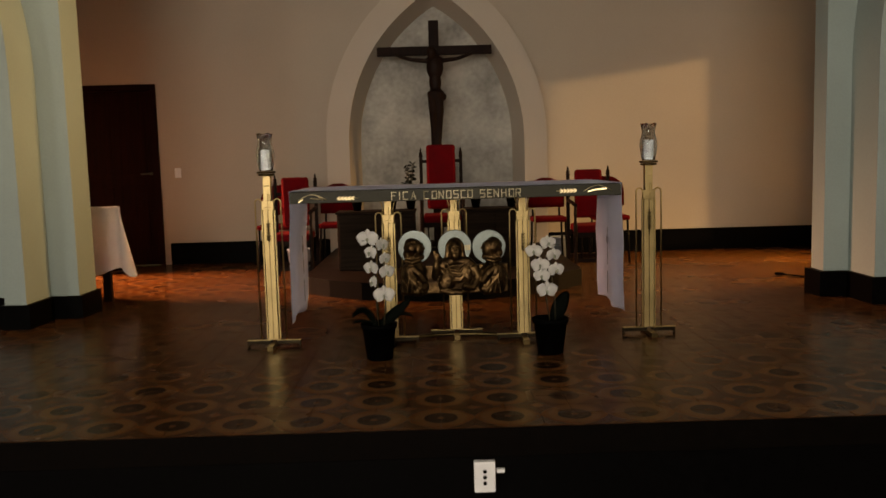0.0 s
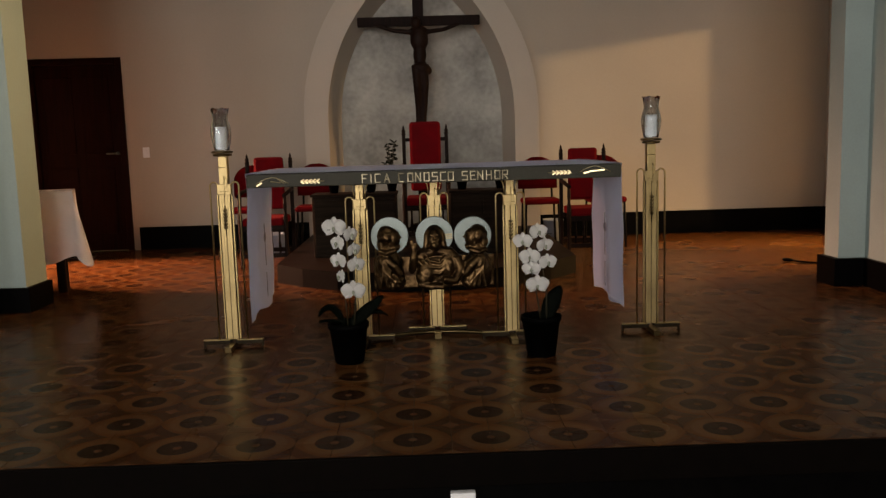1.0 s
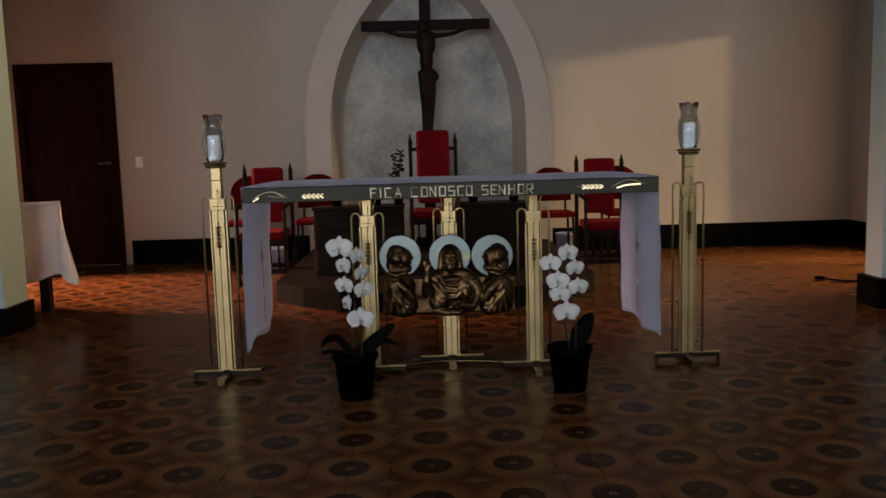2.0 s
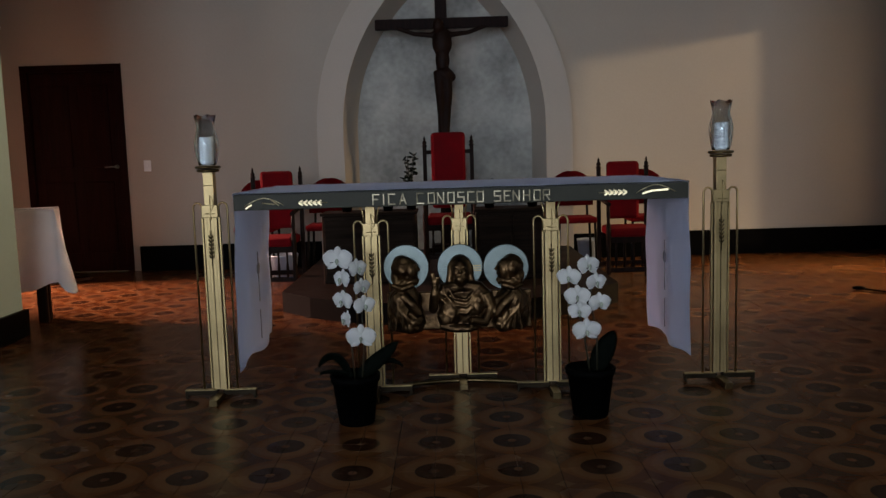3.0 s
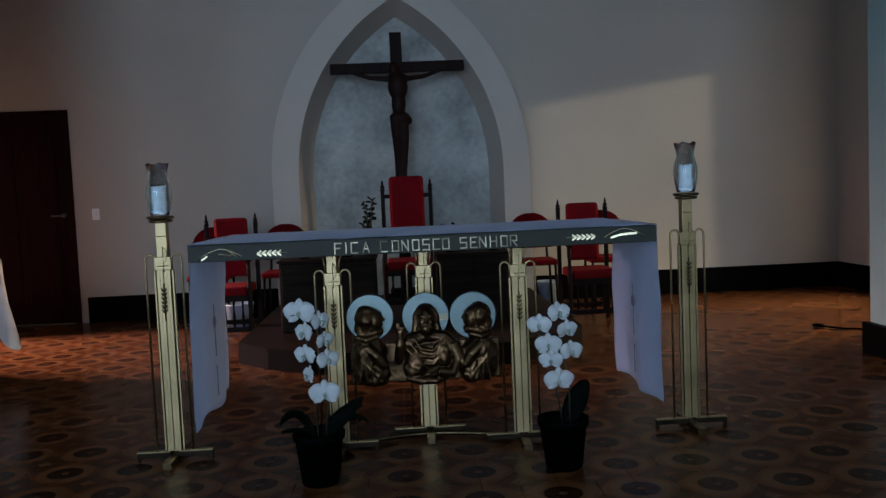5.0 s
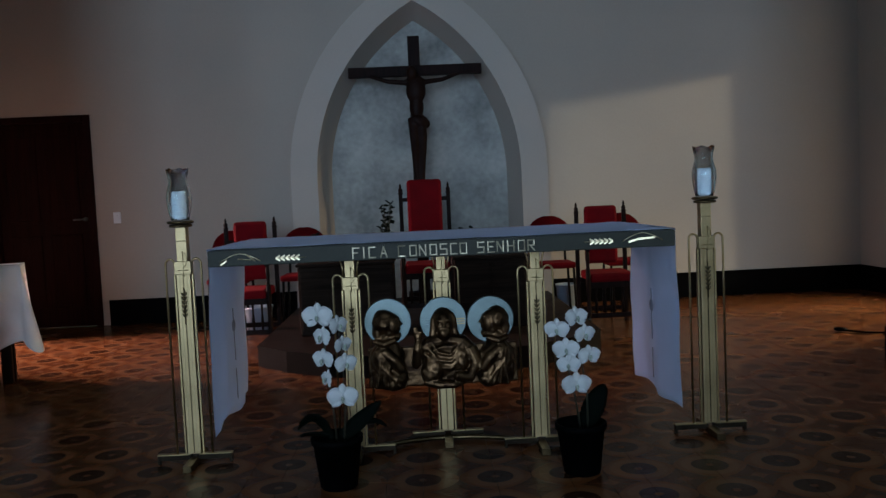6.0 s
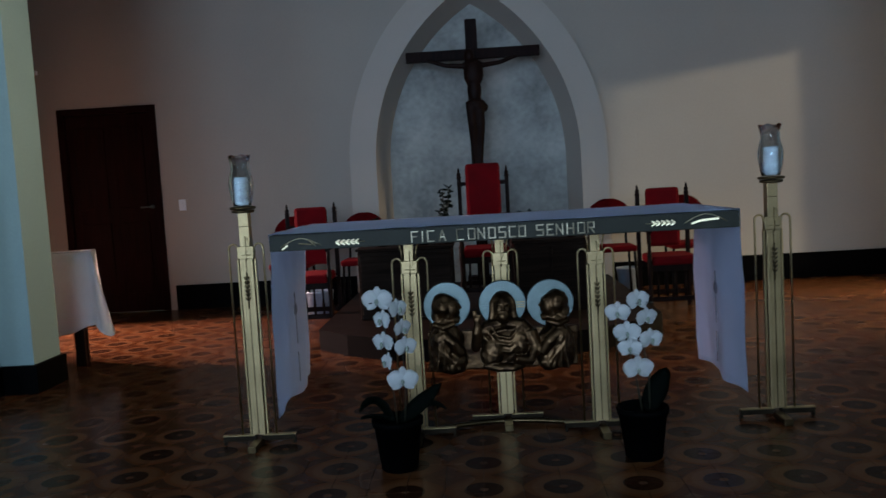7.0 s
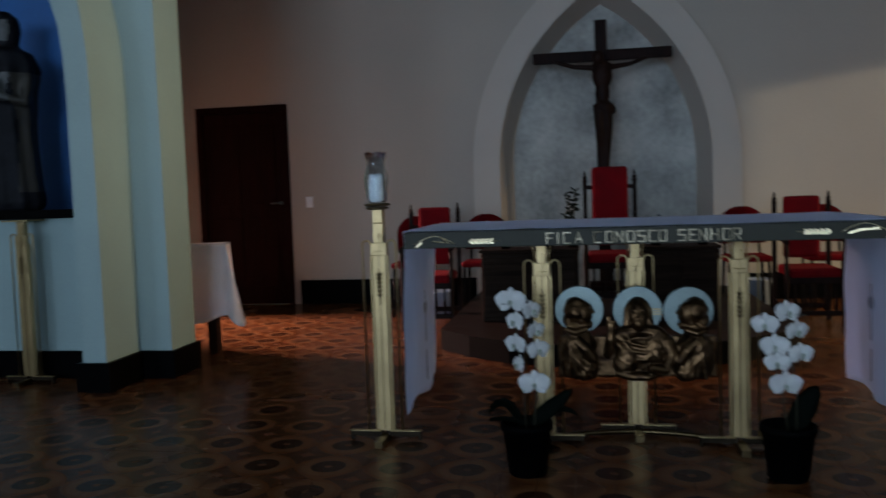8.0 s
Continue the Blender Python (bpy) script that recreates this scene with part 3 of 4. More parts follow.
blob(bm, (CX + 0.015, Y0 - 0.012, 1.925), (0.098, 0.076, 0.075), 3, 0.012, 18)
blob(bm, (CX + 0.105, Y0 - 0.01, 1.90), (0.030, 0.03, 0.045), 2)
blob(bm, (CX - 0.028, Y0 - 0.03, 2.405), (0.055, 0.062, 0.076))
blob(bm, (CX, Y0 - 0.01, 1.27), (0.045, 0.055, 0.065))
tagged(make("crucifix_statue", fused(bm, 0.009), M_CORPUS), "dark bronze statue hanging on the wooden cross", "statue")


# ---------- altar ----------
def lattice_leg(parent, x, y, height, wide=0.068):
    """One brass column with hooped side rods and a cross foot, from the floor to that height."""
    bm = bmesh.new()
    w = wide / 2
    box(bm, x - w * 0.86, x + w * 0.86, y - 0.012, y + 0.045, 0.045, height - 0.149, 0.002)
    box(bm, x - w * 0.66, x + w * 0.66, y - 0.012, y + 0.040, height - 0.093, height, 0.002)
    col = part("column", bm, M_PALEBRASS, parent, "pale brass column")
    # raised strips in place of grooves; the middle one carries a groove's darkness as colour
    for dx in (-0.016, 0.0, 0.016):
        bm = bmesh.new()
        hw = 0.0026 if dx == 0.0 else 0.0014
        box(bm, x + dx - hw, x + dx + hw, y - 0.0135, y - 0.0115, 0.05, height - 0.152)
        part("groove_strip", bm, M_DARKBRASS if dx == 0.0 else M_BRASS, col)
    bm = bmesh.new()
    box(bm, x - w - 0.002, x + w + 0.002, y - 0.016, y + 0.022, height - 0.150, height - 0.092, 0.002)
    part("collar", bm, M_PALEBRASS, col)
    for dx in (-1, 1):
        bm = bmesh.new()
        box(bm, x + dx * (w + 0.004) - 0.004, x + dx * (w + 0.004) + 0.004, y - 0.006, y + 0.012, 0.045, height - 0.151, 0.001)
        part("edge_strip", bm, M_BRASS, col)
        bm = bmesh.new()
        xo, xi, zt = x + dx * 0.080, x + dx * (w + 0.002), height - 0.074
        arc = [(xo, y, 0.045), (xo, y, zt - 0.03)]
        mid, rad = (xo + xi) / 2, abs(xo - xi) / 2
        arc += [(mid + (xo - mid) / rad * rad * math.cos(a), y, zt - 0.03 + rad * 1.1 * math.sin(a)) for a in [math.pi * k / 8 for k in range(1, 8)]]
        arc += [(xi, y, zt - 0.03), (xi, y, zt - 0.10)]
        tube(bm, arc, 0.0050, 8)
        part("hoop", bm, M_BRASS, parent, "thin bent brass rod")
    bm = bmesh.new()
    stalk = [(x, y - 0.021, height - 0.38), (x, y - 0.021, height - 0.21)]
    tube(bm, stalk, 0.0025, 5)
    for k in range(6):
        for s in (-1, 1):
            blob(bm, (x + s * 0.007, y - 0.022, height - 0.335 + k * 0.019), (0.0045, 0.003, 0.011), 1, rot=(0, s * 28, 0))
    part("wheat_ornament", bm, M_DARKBRASS, col, "small engraved wheat ear")
    bm = bmesh.new()
    loop = [(x + 0.004, y - 0.016, height - 0.15)] + [(x + 0.004 + 0.016 * math.sin(a), y - 0.016, height - 0.085 - 0.033 * math.cos(a) * -1) for a in [math.pi * k / 8 for k in range(9)]]
    tube(bm, loop[1:], 0.002, 5)
    tube(bm, [(x + 0.004, y - 0.016, height - 0.16), (x + 0.004, y - 0.016, height - 0.045)], 0.002, 5)
    tube(bm, [(x - 0.02, y - 0.016, height - 0.132), (x + 0.026, y - 0.016, height - 0.132)], 0.002, 5)
    part("monogram", bm, M_BRASS, col, "small raised brass monogram")
    # bar body near black, with a bright brass strip along its top
    bm = bmesh.new()
    for s in (-1, 1):
        xs = sorted((x + s * 0.012, x + s * 0.170))
        box(bm, xs[0], xs[1], y - 0.014, y + 0.014, 0.018, 0.040, 0.002)
        xe = sorted((x + s * 0.158, x + s * 0.170))
        box(bm, xe[0], xe[1], y - 0.013, y + 0.013, 0.0, 0.02, 0.001)
    foot = part("cross_foot", bm, M_FOOT, parent, "near-black cross bar foot")
    bm = bmesh.new()
    for s in (-1, 1):
        xs = sorted((x + s * 0.020, x + s * 0.171))
        box(bm, xs[0], xs[1], y - 0.0145, y + 0.0145, 0.0405, 0.0455, 0.001)
    part("foot_cap", bm, M_BRASS, foot, "bright brass top strip")
    bm = bmesh.new()
    box(bm, x - 0.019, x + 0.019, y - 0.15, y + 0.15, 0.0, 0.030, 0.002)
    part("long_foot", bm, M_DARKBRASS, parent, "tarnished brass foot")


AX0, AX1, AY0, AY1, AZ = -0.975, 0.99, 5.15, 6.12, 0.99
altar = thing("altar", (0, 5.6, 0), "church altar table with grey edge, brass legs and gilt lettering", "altar")
altar_at = Matrix.Translation((0, -5.6, 0))


def apart(name, bm, material, label="", parent=None):
    bm.transform(altar_at)
    return part(name, bm, material, parent or altar, label)


bm = bmesh.new()
box(bm, AX0, AX1, AY0, AY1, AZ - 0.072, AZ - 0.004, 0.004)
top = apart("tabletop", bm, M_SLATE, "grey green tabletop with a broad edge")
for lx, ly in ((-0.412, 5.44), (0.005, 5.62), (0.430, 5.44)):
    lattice_leg(altar, lx, ly - 5.6, AZ - 0.074)
bm = bmesh.new()
pts = []
for k in range(33):
    u = -0.42 + 0.86 * k / 32
    pts.append((u, 5.44 + 0.15 * (1 - ((u - 0.005) / 0.43) ** 2), 0.018))
tube(bm, pts, 0.012, 8)
apart("base_rail", bm, M_DARKBRASS, "curved tarnished rail between the feet")
for lx, ly in ((-0.412, 5.44), (0.430, 5.44), (0.005, 5.62)):
    for s in (-1, 1):
        bm = bmesh.new()
        tube(bm, [(lx + s * 0.031, ly - 0.004, AZ - 0.165), (lx + s * 0.032, ly - 0.004, AZ - 0.13), (lx + s * 0.038, ly - 0.004, AZ - 0.10), (lx + s * 0.052, ly - 0.004, AZ - 0.073)], 0.0042, 6)
        apart("bracket", bm, M_BRASS, "")

# gilt letters on the front edge
TEXT = "FICA CONOSCO SENHOR"
STROKES = {
    "F": (((0, 0), (0, 1), (1, 1)), ((0, 0.52), (0.75, 0.52))),
    "I": (((0.5, 0), (0.5, 1)),),
    "C": (((1, 1), (0, 1), (0, 0), (1, 0)),),
    "A": (((0, 0), (0.5, 1), (1, 0)), ((0.2, 0.36), (0.8, 0.36))),
    "O": (((0, 0), (0, 1), (1, 1), (1, 0), (0, 0)),),
    "N": (((0, 0), (0, 1), (1, 0), (1, 1)),),
    "S": (((1, 1), (0, 1), (0, 0.52), (1, 0.52), (1, 0), (0, 0)),),
    "E": (((1, 1), (0, 1), (0, 0), (1, 0)), ((0, 0.52), (0.75, 0.52))),
    "H": (((0, 0), (0, 1)), ((1, 0), (1, 1)), ((0, 0.52), (1, 0.52))),
    "R": (((0, 0), (0, 1), (1, 1), (1, 0.5), (0, 0.5)), ((0.4, 0.5), (1, 0))),
}
LETTER_X = (-0.357, -0.324, -0.289, -0.241, None, -0.166, -0.118, -0.078, -0.033, 0.010, 0.053, 0.093, None, 0.167, 0.210, 0.248, 0.293, 0.338, 0.378)
for ch, lx in zip(TEXT, LETTER_X):
    if lx is None:
        continue
    bm = bmesh.new()
    for line in STROKES[ch]:
        for (u0, v0), (u1, v1) in zip(line, line[1:]):
            a = Vector((lx + 0.026 * (u0 - 0.5), AY0 - 0.003, 0.928 + 0.043 * v0))
            b = Vector((lx + 0.026 * (u1 - 0.5), AY0 - 0.003, 0.928 + 0.043 * v1))
            tilt = 9 * math.sin(40 * lx + 3 * u0 + 5 * v1)
            if lx == -0.166 and v0 + v1 > 0:
                tilt = 32      # this C tilted to reflect less; its dim look is put into the shape
            turn = math.degrees(math.atan2(b.z - a.z, b.x - a.x))
            bar = bmesh.ops.create_cube(bm, size=1, matrix=pose(*((a + b) / 2), 0, -turn, 0) @ pose(0, 0, 0, tilt, 0, 0) @ Matrix.Diagonal(((b - a).length + 0.0052, 0.005, 0.0056, 1)))
            bmesh.ops.bevel(bm, geom=list({e for v in bar["verts"] for e in v.link_edges}), offset=0.0009, segments=1, affect="EDGES")
    apart("letter", bm, M_LETTER, "small gilt letter")


def plate(bm, x, z, length, width, turn, tilt=0.0, face=0.0):
    """A small flat gilt bar on the altar's edge."""
    r = bmesh.ops.create_cube(bm, size=1, matrix=Matrix.Translation((x, AY0 - (0.0065 if face else 0.0035), z)) @ Matrix.Rotation(radians(face), 4, "Z") @ Matrix.Rotation(radians(tilt), 4, "X") @ Matrix.Rotation(radians(-turn), 4, "Y") @ Matrix.Diagonal((length, 0.005, width, 1)))
    bmesh.ops.bevel(bm, geom=list({e for v in r["verts"] for e in v.link_edges}), offset=0.0008, segments=1, affect="EDGES")


def wheat(bm, x0, x1, z, n=5):
    s = 1 if x1 > x0 else -1
    tube(bm, [(x0, AY0 - 0.003, z), (x1 + s * 0.022, AY0 - 0.003, z)], 0.0018, 5)
    for k in range(n):
        u = x0 + (x1 - x0) * (k + 0.5) / n
        for t in (-1, 1):
            plate(bm, u, z + t * 0.0058, 0.020, 0.0068, t * s * 30, 4 * t - 2, -8 if u > 0 else 0)


for x0, x1, z in ((-0.692, -0.590, 0.944), (0.725, 0.625, 0.951)):
    bm = bmesh.new()
    wheat(bm, x0, x1, z)
    apart("wheat_relief", bm, M_GILT, "gilt ear of wheat")
# fish outlines: two crossing arcs with a bright body
for cxx, cz, bright in ((-0.84, 0.948, False), (0.85, 0.958, True)):
    bm = bmesh.new()
    tube(bm, [(cxx + 0.085 * u, AY0 - 0.003, cz + 0.022 - 0.034 * abs(u) ** 1.6) for u in (-1, -0.75, -0.5, -0.25, 0, 0.25, 0.5, 0.75, 1)], 0.0019, 5)
    if bright:
        plate(bm, cxx + 0.014, cz - 0.002, 0.076, 0.0100, 4, -5, -7)
        plate(bm, cxx - 0.040, cz - 0.010, 0.042, 0.0095, 16, -5, -7)
    else:
        plate(bm, cxx - 0.068, cz - 0.014, 0.034, 0.0085, 34)
        plate(bm, cxx + 0.018, cz - 0.003, 0.055, 0.0045, -8, 25)
        plate(bm, cxx + 0.046, cz + 0.002, 0.045, 0.0050, -42, 20)
    apart("fish_relief", bm, M_GILT, "gilt fish outline")

# linen over the altar top, hanging down at both ends
bm = bmesh.new()


def end_drop(x, s, y0, y1, zlow):
    rows = []
    for k in range(25):
        z = AZ + 0.002 + (zlow - AZ) * k / 24
        row = []
        for j in range(29):
            v = j / 28
            y = y0 + (y1 - y0) * v
            amp = 0.010 * min(1, k / 10) * (0.2 + v)
            row.append((x + s * (0.004 + 0.012 * k / 24) + amp * math.sin(v * 11 + 0.5 * math.sin(k * 0.3)) + 0.010 * noise.noise((v * 6, z * 4, x)), y, z + (0.012 * math.sin(v * 9 + x) if k == 24 else 0)))
        rows.append(row)
    return rows


ribbon(bm, [[(AX0 - 0.004 + (AX1 - AX0 + 0.008) * i / 40, AY0 + 0.004 + (AY1 - AY0 - 0.01) * j / 16, AZ + 0.001 + 0.002 * noise.noise((i * 0.5, j * 0.7, 1))) for i in range(41)] for j in range(17)], 0.003)
cloth = tagged(make("altar_cloth", bm, M_CLOTH), "white linen altar cloth hanging over both ends", "tablecloth")
bm = bmesh.new()
ribbon(bm, end_drop(AX0 - 0.006, -1, AY0 + 0.03, AY1 - 0.18, 0.20), 0.003)
part("end_drop", bm, M_CLOTH, cloth)
bm = bmesh.new()
ribbon(bm, end_drop(AX1 + 0.006, 1, AY0 + 0.03, AY1 - 0.18, 0.20), 0.003)
part("end_drop", bm, M_CLOTH, cloth)
for x, s in ((AX0 + 0.012, 1), (AX1 - 0.012, -1)):
    bm = bmesh.new()
    for z0, z1, w in ((0.46, 0.70, 0.006), (0.28, 0.42, 0.006)):
        box(bm, x - 0.001, x + 0.001, 5.50 - w, 5.50 + w, z0, z1)
    blob(bm, (x, 5.50, 0.62), (0.002, 0.035, 0.03), 2)
    part("embroidery", bm, M_GREYTHREAD, cloth, "grey embroidered emblem")

# relief with three figures and halos under the tabletop
bm = bmesh.new()
RY = 5.37
HALOS = ((-0.250, 0.617), (0.0, 0.613), (0.214, 0.607))


def side_bust(bm, hx, face, hz):
    """A bearded head in profile over a draped torso; face is 1 towards +x, -1 towards -x."""
    def at(dx, dy, dz):
        return (hx + face * dx, RY + dy, hz + dz)

    blob(bm, at(-0.012, 0.0, 0.002), (0.054, 0.050, 0.057), 3, 0.006, 38)
    blob(bm, at(-0.040, 0.005, -0.040), (0.030, 0.042, 0.040), 3, 0.006, 40)
    blob(bm, at(0.024, -0.006, -0.014), (0.033, 0.038, 0.056), 3)
    blob(bm, at(0.044, -0.004, 0.018), (0.013, 0.030, 0.009), 2)
    tube(bm, [at(0.050, -0.004, 0.014), at(0.060, -0.004, -0.004), at(0.066, -0.004, -0.015)], 0.005, 8, taper=0.008)
    blob(bm, at(0.052, -0.004, -0.030), (0.010, 0.022, 0.007), 2)
    tube(bm, [at(0.004, -0.008, -0.040), at(0.034, -0.008, -0.058), at(0.058, -0.006, -0.068)], 0.032, 10, taper=0.016)
    blob(bm, at(-0.004, -0.042, -0.012), (0.009, 0.010, 0.016), 2)
    blob(bm, at(-0.010, 0.0, -0.080), (0.040, 0.040, 0.035), 3)
    tube(bm, [at(-0.060, -0.026, -0.078), at(-0.015, -0.050, -0.092), at(0.040, -0.034, -0.076)], 0.013, 8)
    blob(bm, at(-0.006, 0.002, -0.20), (0.084, 0.058, 0.125), 4, 0.014, 17)
    blob(bm, at(-0.020, -0.030, -0.165), (0.050, 0.038, 0.070), 3, 0.010, 26)
    blob(bm, at(0.030, -0.020, -0.255), (0.055, 0.048, 0.060), 3, 0.012, 24)
    tube(bm, [at(-0.020, -0.040, -0.125), at(0.030, -0.055, -0.165), at(0.062, -0.045, -0.215)], 0.026, 10, taper=0.022)
    for q in range(4):
        tube(bm, [at(-0.050 + 0.020 * q, -0.052, -0.115 - 0.02 * q), at(-0.035 + 0.012 * q, -0.066, -0.18 - 0.012 * q), at(-0.050 + 0.034 * q, -0.054, -0.285)], 0.005, 6, taper=0.010)


side_bust(bm, -0.253, 1, 0.619)
side_bust(bm, 0.227, -1, 0.612)
# the middle bust, seen from the front
blob(bm, (0, RY - 0.008, 0.606), (0.039, 0.046, 0.058), 3)
blob(bm, (0, RY + 0.006, 0.628), (0.049, 0.045, 0.046), 3, 0.004, 40)
for sx in (-1, 1):
    tube(bm, [(sx * 0.030, RY - 0.008, 0.650), (sx * 0.045, RY - 0.004, 0.622), (sx * 0.047, RY - 0.002, 0.58), (sx * 0.052, RY - 0.004, 0.545)], 0.013, 8, taper=0.017)
    blob(bm, (sx * 0.017, RY - 0.047, 0.622), (0.014, 0.008, 0.005), 2)
    blob(bm, (sx * 0.018, RY - 0.044, 0.594), (0.012, 0.010, 0.012), 2)
tube(bm, [(0, RY - 0.048, 0.622), (0, RY - 0.058, 0.602), (0, RY - 0.060, 0.595)], 0.005, 8, taper=0.008)
blob(bm, (0, RY - 0.034, 0.564), (0.030, 0.028, 0.030), 3, 0.004, 60)
blob(bm, (0, RY, 0.53), (0.034, 0.036, 0.04), 2)
tube(bm, [(-0.105, RY - 0.008, 0.475), (-0.075, RY - 0.010, 0.515), (0, RY - 0.006, 0.528), (0.080, RY - 0.010, 0.518), (0.118, RY - 0.008, 0.475)], 0.034, 10)
blob(bm, (0.005, RY, 0.42), (0.102, 0.052, 0.11), 4, 0.010, 19)
tube(bm, [(0.112, RY - 0.015, 0.49), (0.138, RY - 0.030, 0.42), (0.105, RY - 0.055, 0.365), (0.040, RY - 0.075, 0.38)], 0.036, 10, taper=0.020)
tube(bm, [(-0.098, RY - 0.015, 0.49), (-0.128, RY - 0.035, 0.43), (-0.120, RY - 0.055, 0.50), (-0.116, RY - 0.052, 0.535)], 0.032, 10, taper=0.016)
blob(bm, (-0.116, RY - 0.052, 0.552), (0.019, 0.012, 0.022), 2)
for q in range(4):
    tube(bm, [(-0.131 + q * 0.0105, RY - 0.054, 0.56), (-0.132 + q * 0.011, RY - 0.060, 0.58), (-0.131 + q * 0.0105, RY - 0.056, 0.602 - 0.022 * (q > 1))], 0.0052, 6)
for q in range(3):
    d = 0.030 * q
    tube(bm, [(-0.055 - d * 0.7, RY - 0.036, 0.520 - d * 0.6), (-0.030, RY - 0.050, 0.480 - d * 1.1), (0.026, RY - 0.052, 0.468 - d), (0.070 + d * 0.5, RY - 0.038, 0.515 - d * 0.4)], 0.007, 6)
blob(bm, (-0.055, RY - 0.020, 0.40), (0.055, 0.048, 0.075), 3, 0.014, 24)
blob(bm, (0.070, RY - 0.018, 0.45), (0.050, 0.045, 0.070), 3, 0.012, 24)
tube(bm, [(-0.095, RY - 0.035, 0.350), (-0.03, RY - 0.060, 0.338), (0.035, RY - 0.060, 0.336), (0.085, RY - 0.035, 0.350)], 0.020, 8)
box(bm, -0.345, 0.330, RY + 0.020, RY + 0.050, 0.318, 0.50, 0.004)
for v in bm.verts:
    v.co.z = max(v.co.z, 0.318 + 0.004 * math.sin(v.co.x * 60))
bm = fused(bm, 0.0045)
for hx, hz in HALOS:
    disc = bmesh.new()
    lathe(disc, [(0.103, 0.0), (0.106, 0.003), (0.106, 0.007), (0.103, 0.010)], seg=48, mi=1)
    disc.transform(pose(hx, RY + 0.034, hz, 90, 0, 0))
    tmpm = bpy.data.meshes.new("halo_tmp")
    disc.to_mesh(tmpm)
    disc.free()
    bm.from_mesh(tmpm)
    bpy.data.meshes.remove(tmpm)
# rays of the middle halo, in raised strips
for d in (-0.011, 0.0, 0.011):
    box(bm, d - 0.0025, d + 0.0025, RY + 0.019, RY + 0.0235, 0.682, 0.716, mi=1)
    for sx in (-1, 1):
        xs = sorted((sx * 0.056, sx * 0.098))
        box(bm, xs[0], xs[1], RY + 0.019, RY + 0.0235, 0.606 + d - 0.0025, 0.606 + d + 0.0025, mi=2 if sx > 0 else 1)
tagged(make("relief_statue", bm, [M_BRONZE, M_SILVER, M_PALEBRASS]), "old gold bronze relief of three haloed busts on the altar front", "relief")


# ---------- candlesticks ----------
def candlestick(x, y, group):
    e = thing("floor_candlestick", (x, y, 0), "tall brass floor candlestick with candle and glass shade", "candlestick", group)
    lattice_leg(e, 0, 0, 1.022, 0.072)
    bm = bmesh.new()
    box(bm, -0.0237, 0.0237, -0.012, 0.040, 1.0225, 1.088, 0.002)
    part("upper_column", bm, M_PALEBRASS, e)
    for z, r in ((1.084, 0.052), (1.100, 0.060)):
        bm = bmesh.new()
        lathe(bm, [(r - 0.012, 0), (r - 0.002, 0.002), (r, 0.007), (r - 0.002, 0.012), (r - 0.010, 0.0145)], (0, 0, z), 28)
        part("drip_ring", bm, M_DARKBRASS, e, "round brass drip ring")
    bm = bmesh.new()
    lathe(bm, [(0.036, 0.0), (0.037, 0.004), (0.037, 0.126), (0.033, 0.130), (0.004, 0.126)], (0, 0, 1.117), 24)
    candle = part("candle", bm, M_WAX, e, "thick white candle")
    bm = bmesh.new()
    tube(bm, [(0, 0, 1.24), (0.002, 0, 1.252), (0.004, 0.001, 1.258)], 0.0015, 5)
    part("wick", bm, M_BLACK, candle)
    prof = [(0.040, 0.0), (0.046, 0.02), (0.053, 0.06), (0.056, 0.095), (0.053, 0.125), (0.044, 0.155), (0.040, 0.172), (0.043, 0.195), (0.050, 0.228)]
    bm = bmesh.new()
    seg = 32
    rings = [[bm.verts.new((r * math.cos(2 * math.pi * i / seg), r * math.sin(2 * math.pi * i / seg), 1.117 + z + (0.006 * math.cos(6 * 2 * math.pi * i / seg) if z > 0.22 else 0))) for i in range(seg)] for r, z in prof]
    for a, b in zip(rings, rings[1:]):
        for i in range(seg):
            bm.faces.new((a[i], a[(i + 1) % seg], b[(i + 1) % seg], b[i])).smooth = True
    bmesh.ops.solidify(bm, geom=bm.faces[:], thickness=0.0025)
    g = part("glass_shade", bm, M_GLASS, e, "clear glass hurricane shade with a flared rim")
    g.visible_shadow = False
    return e


candlestick(-1.164, 5.46, "candlesticks beside the altar")
candlestick(1.248, 5.52, "candlesticks beside the altar")


# ---------- orchids ----------
def flower_mesh(bm, r, at, turn, tilt):
    m = pose(*at, tilt, 0, turn)

    def petal(ang, length, width, back=0.0):
        rows = []
        for i in range(7):
            u = i / 6
            w = width * math.sin(math.pi * min(1, 0.08 + 0.88 * u)) ** 0.75
            row = []
            for j in range(5):
                v = (j - 2) / 2
                p = Vector((v * w, back - 0.10 * r * math.sin(u * 2.2) + 0.12 * r * v * v, u * length))
                p.rotate(Matrix.Rotation(ang, 3, "Y"))
                row.append(m @ p)
            rows.append(row)
        ribbon(bm, rows, 0.0012)

    for a, l, w, bk in ((0, 0.95, 0.32, 0.004), (2.25, 0.92, 0.30, 0.004), (-2.25, 0.92, 0.30, 0.004), (1.35, 1.08, 0.62, 0.0), (-1.35, 1.08, 0.62, 0.0)):
        petal(a, l * r, w * r, bk)
    return m


